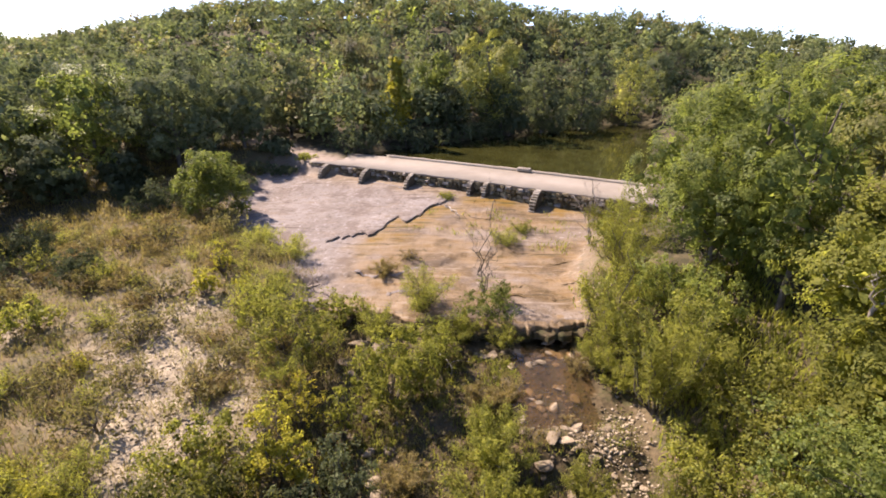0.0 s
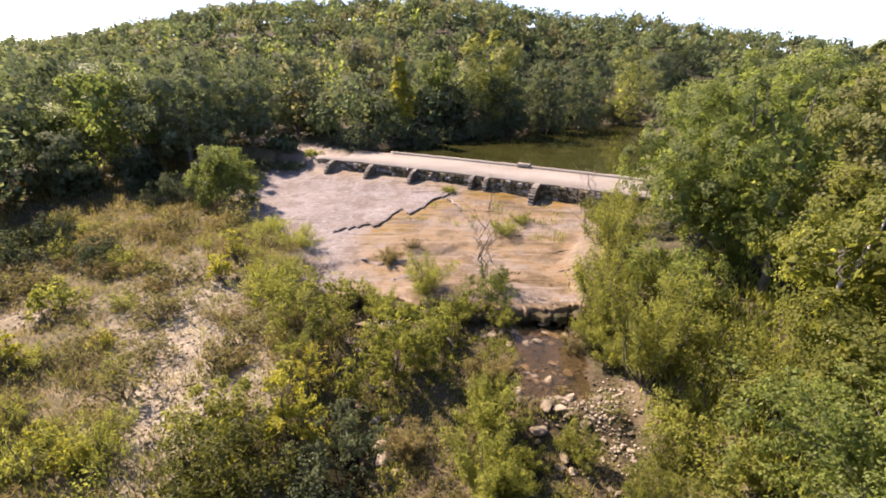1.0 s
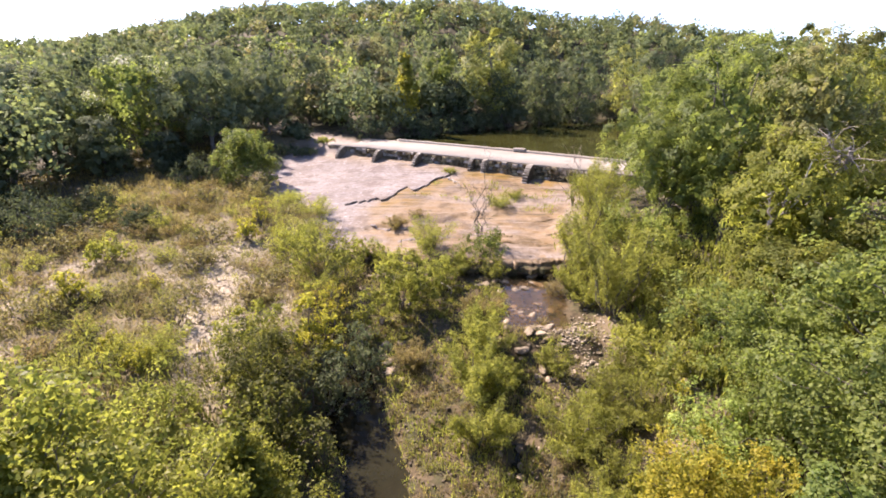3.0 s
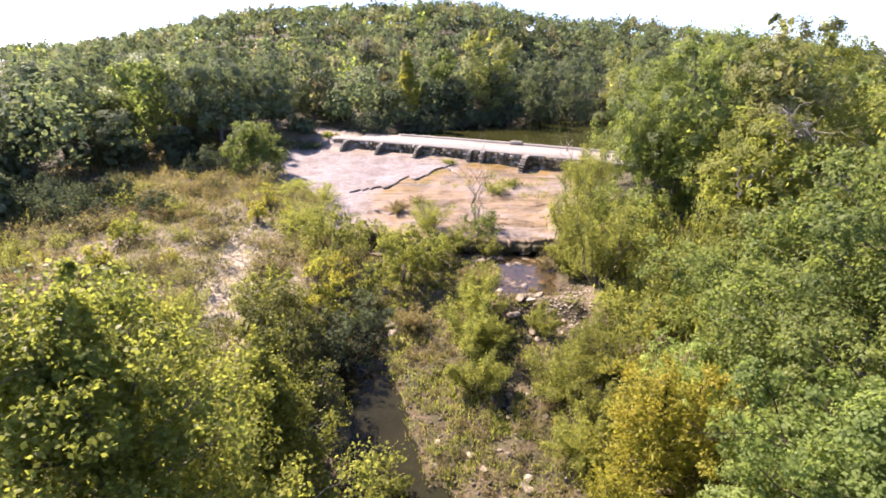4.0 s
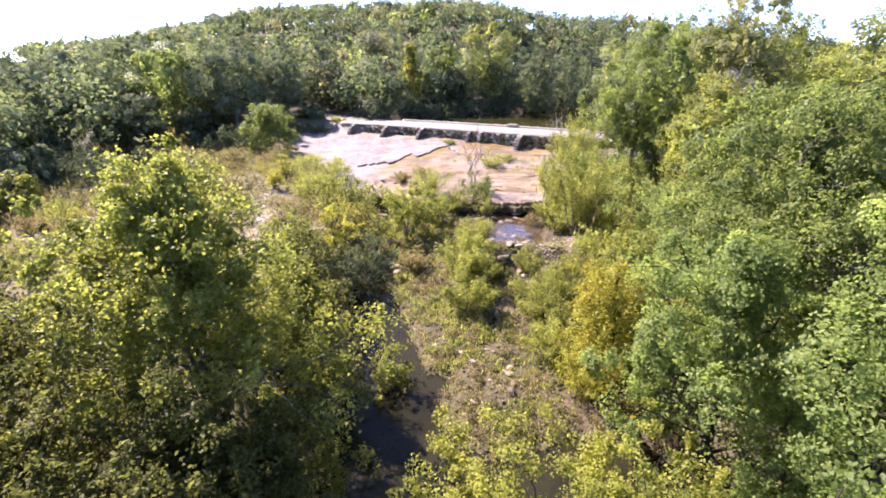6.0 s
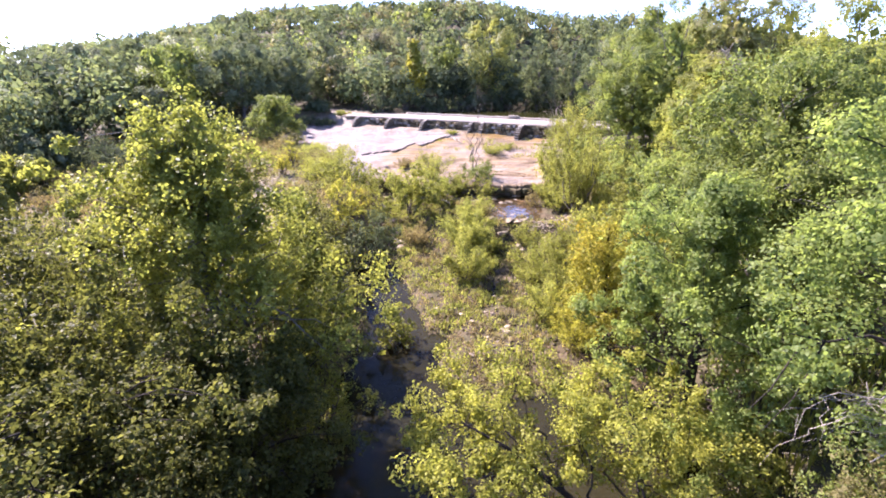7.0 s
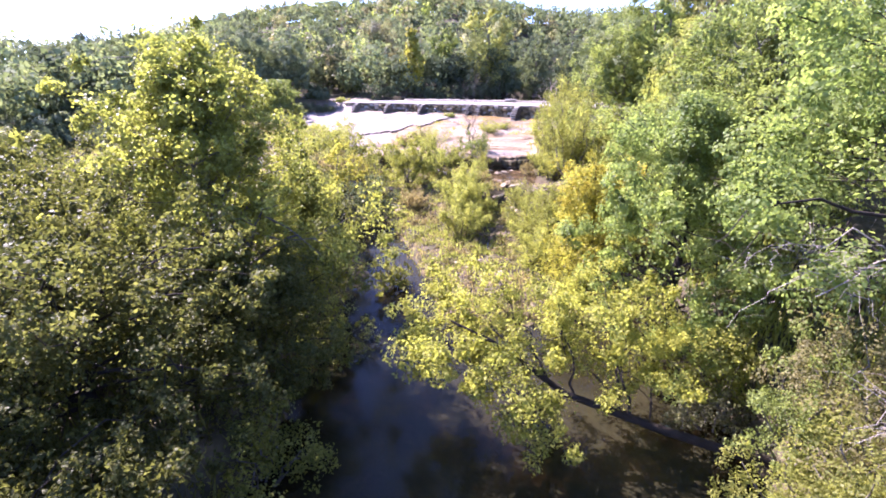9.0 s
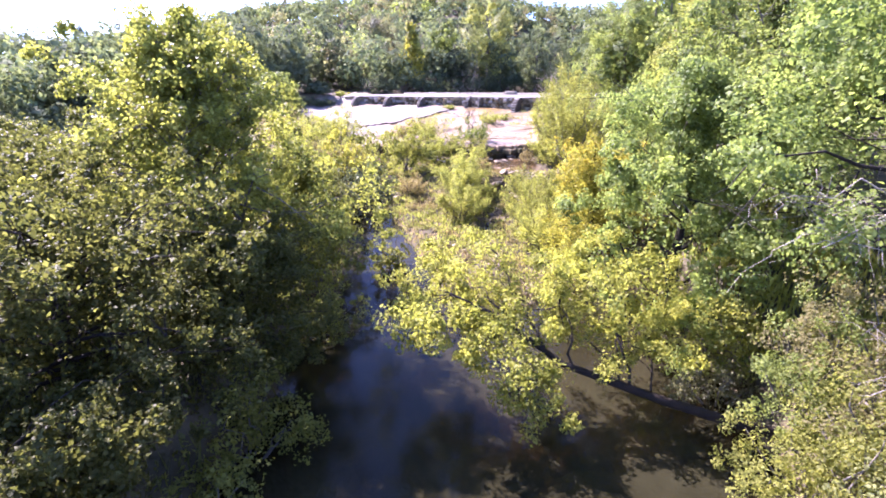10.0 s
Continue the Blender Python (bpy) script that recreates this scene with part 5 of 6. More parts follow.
for k, (nm, lab, x, y, top, r, leaf, n, size, kind) in enumerate((
        ("willow", "feathery yellow-green willow at the edge of the slab", 5.9, 12.8, 4.3, 1.7, "willow", 11000, 0.2, "feathery"),
        ("willow", "feathery yellow-green willow at the edge of the slab", 5.3, 16.8, 4.0, 1.9, "willow", 12000, 0.2, "feathery"),
        ("willow", "feathery yellow-green willow at the edge of the slab", 6.6, 20.6, 4.3, 2.0, "willow", 9000, 0.2, "feathery"),
        ("willow", "feathery yellow-green willow at the edge of the slab", 7.3, 24.6, 3.4, 1.8, "willow", 8000, 0.2, "feathery"),
        ("bank_shrub", "grey-green twiggy shrub on the bank", 8.3, 11.2, 2.5, 1.9, "willow", 8000, 0.13, "leafy"),
        ("bank_shrub", "grey-green twiggy shrub on the bank", 7.4, 14.4, 2.8, 1.9, "olive", 8000, 0.14, "leafy"),
        ("bank_shrub", "green bush on the bank", 6.9, 8.6, 1.2, 1.5, "willow", 6000, 0.13, "leafy"),
        ("bank_shrub", "green bush on the bank", 8.0, 17.2, 3.2, 2.0, "oak", 8000, 0.15, "leafy"),
        ("bank_shrub", "green bush on the bank", 6.9, 5.0, 1.6, 1.5, "bright", 6000, 0.12, "leafy"),
        ("bank_shrub", "green bush on the bank", 10.2, 8.0, 2.6, 1.9, "olive", 7000, 0.13, "leafy"),
        ("bank_shrub", "yellow-green bush on the bank", 12.4, 8.6, 2.8, 2.0, "yellow", 6000, 0.13, "leafy"),
        ("bank_shrub", "yellow-green bush spilling down the bank", 7.0, -8.2, 0.9, 1.4, "willow", 14000, 0.066, "leafy"),
        ("bank_shrub", "bleached bush spilling down the bank", 8.0, -9.6, 2.2, 1.6, "pale", 19000, 0.066, "leafy"),
        ("bank_shrub", "green bush spilling down the bank", 8.2, -7.4, 2.7, 1.5, "weed", 19000, 0.066, "leafy"),
        ("bank_shrub", "bleached bush spilling down the bank", 7.3, -11.0, 0.9, 1.3, "pale", 11000, 0.068, "leafy"),
        ("bank_shrub", "green bush spilling down the bank", 7.5, -6.6, 2.1, 1.1, "oak", 14000, 0.07, "leafy"),
        ("bank_shrub", "yellow-green bush spilling down the bank", 7.2, -8.6, 1.9, 1.1, "willow", 13000, 0.07, "leafy"),
        ("bank_shrub", "bleached bush spilling down the bank", 7.3, -10.2, 2.0, 1.3, "pale", 14000, 0.075, "leafy"),
        ("bank_shrub", "shaded bush under the oak", 7.3, -4.4, 0.9, 1.2, "olive", 5000, 0.1, "leafy"),
        ("bank_shrub", "dark shaded bush at the water's edge", -2.7, -7.6, 0.9, 1.2, "olive", 6000, 0.1, "leafy"),
        ("bank_shrub", "dark shaded bush at the water's edge", -2.4, -9.4, 0.5, 1.1, "olive", 6000, 0.1, "leafy"),
        ("bank_shrub", "pale-leaved sapling at the water's edge", -3.7, -9.0, 1.4, 0.7, "pale", 2500, 0.12, "leafy"),
        ("bank_shrub", "dark shaded bush at the water's edge", -2.6, -11.6, 0.6, 1.2, "olive", 6000, 0.1, "leafy"),
        ("bank_shrub", "dark shaded bush at the water's edge", -3.0, -2.6, 0.9, 1.2, "olive", 6000, 0.1, "leafy"),
        ("bank_shrub", "dark shaded bush at the water's edge", -3.9, -0.2, 1.2, 1.2, "sycamore", 6000, 0.12, "leafy"),
        ("bank_shrub", "leafy bush under the trees", -8.0, -10.0, 3.4, 2.0, "olive", 9000, 0.12, "leafy"),
        ("bank_shrub", "leafy bush under the trees", -7.6, 1.4, 3.0, 1.9, "olive", 9000, 0.13, "leafy"),
        ("bank_shrub", "leafy bush under the trees", -11.5, 1.0, 2.6, 2.0, "olive", 8000, 0.14, "leafy"),
        ("bank_shrub", "yellow-green bush beside the gravel", 6.2, 10.4, 0.9, 1.2, "willow", 5000, 0.13, "leafy"),
        ("bank_shrub", "yellow-green bush beside the gravel", 5.6, 3.2, 1.0, 1.3, "willow", 5000, 0.12, "leafy"),
        ("mid_shrub", "dense yellow-green bush in the creek bed", -3.2, 13.3, 2.3, 1.45, "sycamore", 15000, 0.115, "leafy"),
        ("mid_shrub", "soft green bush on the edge of the slab", -2.6, 18.6, 1.9, 1.6, "willow", 9000, 0.13, "feathery"),
        ("mid_shrub", "dark green bush at the ledge", 0.4, 18.2, 1.0, 1.4, "oak", 6000, 0.11, "leafy"),
        ("mid_shrub", "soft green bush at the ledge", -0.8, 17.0, 0.8, 1.1, "willow", 5000, 0.14, "feathery"),
        ("mid_shrub", "low green weeds on the slab", 1.3, 25.4, 0.7, 1.2, "willow", 3000, 0.14, "feathery"),
        ("mid_shrub", "low green weeds on the slab", 2.4, 27.2, 0.5, 0.9, "olive", 1800, 0.13, "feathery"),
        ("mid_shrub", "low green weeds on the slab", -2.5, 32.0, 0.6, 0.8, "olive", 1500, 0.13, "feathery"),
        ("mid_shrub", "low dry weeds on the slab", -3.9, 23.2, 0.45, 0.8, "brown", 750, 0.15, "feathery"),
        ("yellow_sapling", "slim sapling with yellow autumn leaves", -5.9, 9.4, 2.8, 0.85, "yellow", 4500, 0.13, "leafy"),
        ("yellow_sapling", "slim sapling with yellow autumn leaves", -12.9, 18.6, 1.7, 0.6, "yellow", 2200, 0.13, "leafy"),
        ("yellow_sapling", "slim sapling with yellow autumn leaves", -12.9, 20.4, 2.2, 0.45, "yellow", 1500, 0.12, "leafy"),
        ("yellow_sapling", "slim sapling with yellow autumn leaves", -18.6, 15.2, 1.8, 1.0, "sycamore", 3200, 0.14, "leafy"),
        ("yellow_sapling", "slim sapling with yellow autumn leaves", -17.5, 11.3, 1.9, 0.7, "yellow", 2600, 0.14, "leafy"),
        ("yellow_sapling", "slim sapling with yellow autumn leaves", -4.6, 11.6, 1.6, 0.5, "sycamore", 1800, 0.12, "leafy"),
        ("yellow_sapling", "slim sapling with yellow autumn leaves", -13.0, 7.9, 1.4, 0.5, "yellow", 1800, 0.12, "leafy"),
        ("yellow_sapling", "slim sapling with yellow autumn leaves", -11.6, 7.3, 1.3, 0.5, "yellow", 1800, 0.12, "leafy"),
        ("bar_shrub", "orange-brown bush on the gravel bar", -6.1, 11.6, 1.7, 0.8, "gold", 2600, 0.11, "leafy"),
        ("bar_shrub", "green-yellow bush on the gravel bar", -7.4, 14.8, 2.5, 1.5, "willow", 7000, 0.13, "leafy"),
        ("bar_shrub", "green bush on the gravel bar", -8.2, 9.0, 1.9, 1.5, "sycamore", 7000, 0.13, "leafy"),
        # darker elm leaf here paints in the shade of the understory
        ("bar_shrub", "green bush on the gravel bar", -6.9, 6.6, 2.3, 1.6, "elm", 8000, 0.13, "leafy"),
        ("bar_shrub", "green bush on the gravel bar", -9.4, 4.4, 1.9, 1.8, "olive", 8000, 0.13, "leafy"),
        # elm leaf again: understory shade put into the colour
        ("bar_shrub", "green bush on the gravel bar", -5.6, 4.6, 2.0, 1.3, "elm", 7000, 0.14, "leafy"),
        ("bar_shrub", "olive bush on the gravel bar", -9.6, 19.0, 1.2, 1.5, "olive", 5000, 0.12, "feathery"),
        # the dim mixed leaf stands for shade on this bush
        ("bar_shrub", "bush on the gravel bar, leaves darkened to stand for shade", -5.0, 7.6, 1.3, 1.1, "mixed", 5000, 0.12, "leafy"),
        ("round_bush", "smaller rounded dark green bush", -21.4, 28.6, 2.3, 1.6, "dark", 7000, 0.15, "leafy"),
        ("juniper", "dark green juniper bush at the wood's edge", -24.2, 21.4, 2.2, 1.7, "dark", 6000, 0.15, "leafy"),
        ("juniper", "dark green juniper bush at the wood's edge", -24.6, 18.0, 2.8, 1.9, "dark", 6000, 0.15, "leafy"),
        ("juniper", "dark green juniper bush at the wood's edge", -27.2, 19.6, 3.0, 1.9, "dark", 5000, 0.15, "leafy"),
        ("juniper", "narrow dark green juniper beside the bar", -20.1, 19.8, 1.7, 1.1, "dark", 4500, 0.14, "leafy"),
        ("slab_bush", "low dark bush beside the slab", -18.4, 37.2, 1.3, 1.3, "dark", 2600, 0.17, "leafy"),
        ("slab_bush", "low dark bush beside the slab", -16.2, 37.4, 0.9, 1.0, "dark", 2200, 0.17, "leafy"),
        ("slab_bush", "low dark bush beside the track", -14.8, 39.0, 1.0, 0.8, "olive", 1800, 0.16, "leafy"),
        ("slab_bush", "low dark bush beside the slab", -18.4, 33.8, 1.4, 1.3, "mixed", 2600, 0.17, "leafy"),
        ("bank_shrub", "shaded brown-green bush on the cut bank", 6.9, -3.0, 0.3, 1.1, "olive", 4000, 0.1, "leafy"),
        ("bank_shrub", "shaded brown-green bush on the cut bank", 6.7, -5.0, -0.2, 1.0, "grey", 4000, 0.09, "leafy"),
        ("bank_shrub", "dry twiggy bush on the cut bank", 6.4, -1.0, 0.0, 1.0, "brown", 3500, 0.09, "feathery"),
        ("dry_bush", "tawny dry bush in the creek bed", -2.4, 9.8, 0.1, 0.9, "straw", 3500, 0.13, "feathery"),
        ("reed_clump", "tall feathery green willow shoots in the creek bed", 0.35, 10.6, 1.3, 1.4, "willow", 9000, 0.17, "feathery"),
        ("reed_clump", "tall feathery green willow shoots in the creek bed", 0.2, 8.3, 1.3, 1.5, "willow", 11000, 0.17, "feathery"),
        ("reed_clump", "tall feathery green willow shoots in the creek bed", 0.5, 6.2, 0.6, 1.2, "willow", 7500, 0.15, "feathery"),
        ("reed_clump", "feathery green shoots among the stones", 3.1, 9.8, 0.2, 0.9, "willow", 4000, 0.14, "feathery"),
        ("reed_clump", "feathery green shoots among the stones", 1.5, 9.4, -0.1, 0.7, "willow", 3000, 0.14, "feathery"),
        ("dry_bush", "tawny dry grass at the pool's edge", 0.95, 13.5, 0.1, 0.65, "straw", 2200, 0.12, "feathery"),
        ("dry_bush", "tawny dry grass at the pool's edge", 3.7, 15.2, 0.1, 0.6, "straw", 1800, 0.12, "feathery"),
        ("dry_bush", "small tuft of dry grass among the stones", 2.9, 12.2, -0.3, 0.35, "straw", 700, 0.1, "feathery"),
        ("reed_clump", "tall feathery dry shoots in the creek bed", 0.1, 13.0, 0.3, 0.9, "straw", 4000, 0.16, "feathery"),
        ("reed_clump", "feathery green shoots along the bank", 3.4, 6.2, 0.8, 1.4, "willow", 8500, 0.15, "feathery"),
        ("reed_clump", "feathery green shoots along the bank", 4.6, 7.5, 0.6, 1.3, "willow", 7500, 0.15, "feathery"),
        ("reed_clump", "feathery green shoots along the bank", 3.4, 3.4, 0.5, 1.2, "willow", 6500, 0.14, "feathery"),
        ("reed_clump", "feathery yellowing shoots along the bank", 4.3, 1.4, 0.3, 1.0, "yellow", 4500, 0.13, "feathery"),
        ("bank_shrub", "yellow-green grassy bush at the tarn's edge", 4.6, 15.4, 0.9, 1.1, "willow", 4500, 0.16, "feathery"),
        ("bank_shrub", "yellow-green grassy bush at the tarn's edge", 5.1, 14.2, 0.9, 0.9, "willow", 4000, 0.16, "feathery"),
        ("bank_shrub", "olive grassy bush above the stones", 5.6, 9.2, 0.8, 1.2, "olive", 4500, 0.15, "feathery"),
        ("bank_shrub", "olive grassy bush above the stones", 5.7, 7.2, 0.8, 1.2, "willow", 4500, 0.15, "feathery"),
        ("bank_shrub", "olive grassy bush above the stones", 4.4, 4.6, 0.5, 1.1, "willow", 4500, 0.15, "feathery"),
        ("mid_shrub", "dark green bush in front of the ledge", -1.9, 15.8, 0.9, 1.2, "olive", 5000, 0.12, "leafy"),
        ("mid_shrub", "green and yellow bush in front of the ledge", -4.6, 17.2, 0.9, 1.1, "willow", 4500, 0.13, "feathery"),
        ("mid_shrub", "brown-green bush in front of the ledge", -6.3, 17.9, 1.0, 1.1, "olive", 4500, 0.12, "leafy"),
        ("mid_shrub", "green bush at the ledge", 0.9, 16.6, 0.5, 0.8, "willow", 3000, 0.13, "feathery"),
        ("dry_bush", "tawny dry bush on the slab's edge", -5.0, 21.6, 0.6, 0.9, "straw", 3000, 0.13, "feathery"),
        ("bar_shrub", "yellow-green bush on the gravel bar", -9.0, 16.6, 1.6, 1.4, "sycamore", 5500, 0.12, "leafy"),
        ("bar_shrub", "green bush on the gravel bar", -10.4, 23.0, 1.2, 1.5, "willow", 5000, 0.14, "feathery"),
        ("bar_shrub", "green bush on the gravel bar", -12.6, 24.4, 1.2, 1.6, "willow", 5000, 0.14, "feathery"),
        ("bar_shrub", "olive bush on the gravel bar", -4.4, 9.6, 0.7, 1.1, "mixed", 5000, 0.11, "leafy"),
        ("bar_shrub", "brown-green bush on the gravel bar", -6.9, 12.9, 1.3, 1.2, "olive", 4500, 0.12, "feathery"),
        ("bar_shrub", "green bush on the gravel bar", -11.4, 8.0, 1.5, 1.5, "willow", 5500, 0.13, "feathery"),
        ("hanging_bough", "bright sycamore shoot hanging over the channel", -1.9, 1.6, 0.3, 0.7, "sycamore", 1800, 0.15, "leafy"))):
    shrub(nm, lab, x, y, top, r, leaf, int(n * (0.62 if kind == "leafy" else 0.66)), size * (0.82 if kind == "leafy" else 1.15), 300 + k, kind, 0.6 if kind == "leafy" else 0.14, group="bushes of the creek")

# ---- far bank and left wood, front row ----
for k, (nm, lab, x, y, top, r, leaf, n, shape, base) in enumerate((
        ("golden_poplar", "slender tree with bright yellow leaves by the pool", -7.8, 44.4, 8.6, 2.4, "yellow", 8000, "cone", 0.03),
        ("cottonwood", "large yellow-green cottonwood above the pool", 0.4, 49.8, 10.4, 4.0, "cotton", 11000, "round", 0.15),
        ("cottonwood", "yellow-green cottonwood above the pool", -5.0, 48.5, 8.6, 2.4, "oak", 5500, "column", 0.15),
        ("bank_tree", "grey-green tree on the pool's edge", -11.2, 44.5, 7.2, 2.5, "grey", 6000, "round", 0.05),
        ("bank_tree", "small pale green tree beside the track", -14.4, 42.6, 5.4, 1.6, "oak", 4000, "cone", 0.05),
        ("bank_tree", "broad pale-leaved oak above the pool", -12.8, 52.0, 10.2, 3.4, "grey", 7000, "round", 0.1),
        ("bank_tree", "dark leafy tree overhanging the pool", -3.6, 45.6, 6.0, 2.6, "dark", 6500, "round", 0.0),
        ("bank_tree", "dark leafy tree overhanging the pool", 1.8, 48.0, 6.4, 2.9, "mixed", 6500, "round", 0.0),
        ("bank_tree", "dark leafy tree overhanging the pool", 6.0, 50.8, 7.6, 3.3, "mixed", 7800, "round", 0.0),
        ("bank_tree", "dark leafy tree overhanging the pool", 10.4, 53.4, 8.0, 3.3, "mixed", 7800, "round", 0.0),
        ("bank_tree", "dark leafy tree above the pool's shore", 20.4, 61.0, 7.6, 3.0, "mixed", 7000, "round", 0.0),
        ("bank_tree", "dark leafy tree above the pool's shore", 23.4, 62.5, 8.2, 3.2, "dark", 7000, "round", 0.0),
        ("bank_tree", "dark leafy tree overhanging the pool", -8.6, 45.8, 6.6, 2.9, "mixed", 6500, "round", 0.0),
        ("edge_tree", "spreading green oak at the edge of the wood", -24.0, 36.5, 8.4, 4.1, "mixed", 10800, "round", 0.2),
        ("edge_tree", "spreading green oak at the edge of the wood", -29.5, 35.0, 9.0, 4.6, "oak", 12150, "round", 0.2),
        ("edge_tree", "spreading green oak at the edge of the wood", -35.5, 32.5, 8.6, 4.6, "mixed", 12150, "round", 0.06),
        ("edge_tree", "spreading green oak at the edge of the wood", -33.5, 26.0, 7.6, 4.1, "mixed", 10800, "round", 0.2),
        ("edge_tree", "spreading green oak at the edge of the wood", -20.8, 41.2, 7.2, 3.2, "mixed", 8100, "round", 0.06),
        ("edge_tree", "spreading green oak at the edge of the wood", -41.0, 29.0, 9.0, 4.8, "mixed", 10800, "round", 0.06),
        ("edge_tree", "spreading green oak at the edge of the wood", -26.4, 42.0, 9.4, 4.4, "mixed", 9450, "round", 0.06),
        ("edge_tree", "spreading green oak at the edge of the wood", -19.0, 48.0, 8.6, 3.7, "mixed", 8100, "round", 0.06),
        ("edge_tree", "spreading green oak at the edge of the wood", -38.0, 20.0, 8.0, 4.6, "mixed", 9450, "round", 0.06),
        ("edge_tree", "spreading green oak at the edge of the wood", -31.0, 40.5, 10.0, 4.4, "mixed", 9000, "round", 0.06),
        ("edge_tree", "spreading green oak at the edge of the wood", -37.0, 38.0, 9.8, 4.4, "mixed", 9000, "round", 0.06),
        ("edge_tree", "low leafy tree at the edge of the wood", -30.2, 30.8, 5.0, 2.8, "mixed", 6000, "round", 0.02),
        ("edge_tree", "low leafy tree at the edge of the wood", -28.6, 17.2, 3.4, 2.6, "mixed", 5500, "round", 0.0),
        ("edge_tree", "low leafy tree at the edge of the wood", -32.0, 21.4, 4.6, 3.0, "dark", 6000, "round", 0.0),
        ("edge_tree", "low leafy tree at the edge of the wood", -27.4, 12.2, 3.2, 2.6, "olive", 5500, "round", 0.0),
        ("edge_tree", "low leafy tree at the edge of the wood", -32.4, 14.4, 5.2, 3.2, "mixed", 6000, "round", 0.0),
        ("edge_tree", "low leafy tree at the edge of the wood", -24.6, 8.2, 3.0, 2.4, "olive", 5500, "round", 0.0),
        ("edge_tree", "low leafy tree at the edge of the wood", -25.4, 31.6, 3.6, 2.0, "dark", 4500, "round", 0.0),
        ("edge_tree", "low leafy tree at the edge of the wood", -17.6, 40.2, 2.6, 1.6, "dark", 3500, "round", 0.0))):
    tree(nm, lab, x, y, top, r, leaf, int(n * 1.0), 0.2, shape, 68, 500 + k, base=base, group="trees of the far bank", aspect=0.7, beyond={"edge_tree": 1.0, "golden_poplar": 1.1, "cottonwood": 1.13}.get(nm, 1.17))
# low growth hanging over the pool's far shore
for k in range(14):
    bx = -11.5 + 2.4 * k
    shrub("shore_bush", "low dark bush overhanging the pool", bx, float(far_bank(bx)) + 0.4 + 0.8 * math.sin(k * 2.1), 5.8 + 0.7 * math.sin(k * 1.3) - float(rise(bx, far_bank(bx))), 1.9, ("dark", "mixed", "dark")[k % 3], 1800, 0.22, 700 + k, "leafy", group="bushes of the far shore")

# bushes strewn over the gravel bar: five plants, repeated
BAR = [shrub("bar_bush", lab, x, y, height(x, y) - float(rise(x, y)) + h, r, leaf, n, size, 800 + k, kind, 0.5 if kind == "leafy" else 0.15, group="bushes of the gravel bar")
       for k, (lab, x, y, h, r, leaf, n, size, kind) in enumerate((
           ("soft green bush on the gravel bar", -14.5, 23.0, 0.9, 0.9, "willow", 800, 0.15, "feathery"), ("olive green bush on the gravel bar", -11.6, 22.0, 0.8, 0.8, "weed", 750, 0.09, "leafy"),
           ("tawny dry bush on the gravel bar", -16.0, 17.6, 0.6, 0.7, "straw", 800, 0.13, "feathery"), ("brown-green bush on the gravel bar", -9.2, 12.4, 0.7, 0.8, "brown", 750, 0.15, "feathery"),
           ("yellowing bush on the gravel bar", -15.0, 13.0, 0.8, 0.5, "yellow", 700, 0.09, "leafy")))]
STREW = np.random.default_rng(17)
for k in range(215):
    bx, by = STREW.uniform(-27, -6.5), STREW.uniform(4, 27)
    if by > 17 and bx > -10.5 - 0.6 * (by - 19):
        continue
    if abs(bx + 11.3 + 0.36 * (by - 12.5)) < 1.2 and by < 20:
        continue
    kk = STREW.uniform(0.6, 1.6)
    copy_thing(BAR[int(STREW.choice(5, p=(0.22, 0.34, 0.14, 0.25, 0.05)))], Matrix.Translation((bx, by, height(bx, by) - 0.03)) @ Matrix.Rotation(STREW.uniform(0, 6.28), 4, "Z") @ Matrix.Diagonal((kk, kk, kk * STREW.uniform(0.8, 1.2), 1)))

# ---- grass and weeds, too many to count ----
def blades(name, label, x, y, z, h, width, per, leaf, seed, lean=0.45, spread=0.16):
    rng = np.random.default_rng(seed)
    m = len(x) * per
    root = np.repeat(np.stack([x, y, z], -1), per, 0) + rng.normal(0, 1, (m, 3)) * (spread, spread, 0)
    hh = np.repeat(h, per) * rng.uniform(0.5, 1.2, m)
    a = rng.uniform(0, 6.28, m)
    tip = root + np.stack([np.cos(a) * hh * lean * rng.random(m), np.sin(a) * hh * lean * rng.random(m), hh], -1)
    side = np.stack([-np.sin(a), np.cos(a), 0 * a], -1) * width * rng.uniform(0.6, 1.4, m)[:, None]
    midp = root + (tip - root) * 0.55
    v = np.stack([root, midp + side, tip, midp - side], 1).reshape(-1, 3)
    me = raw_mesh(name, v, np.arange(4 * m).reshape(-1, 4), LEAF[leaf])
    tagged(new(name, me), label, "grass", kind="stuff")


def scatter(n, x0, x1, y0, y1, seed, ok):
    rng = np.random.default_rng(seed)
    x, y = rng.uniform(x0, x1, n), rng.uniform(y0, y1, n)
    z, zn = ground(x, y)
    keep = rng.random(n) < ok(x, y, z, zn)
    return x[keep], y[keep], z[keep], rng


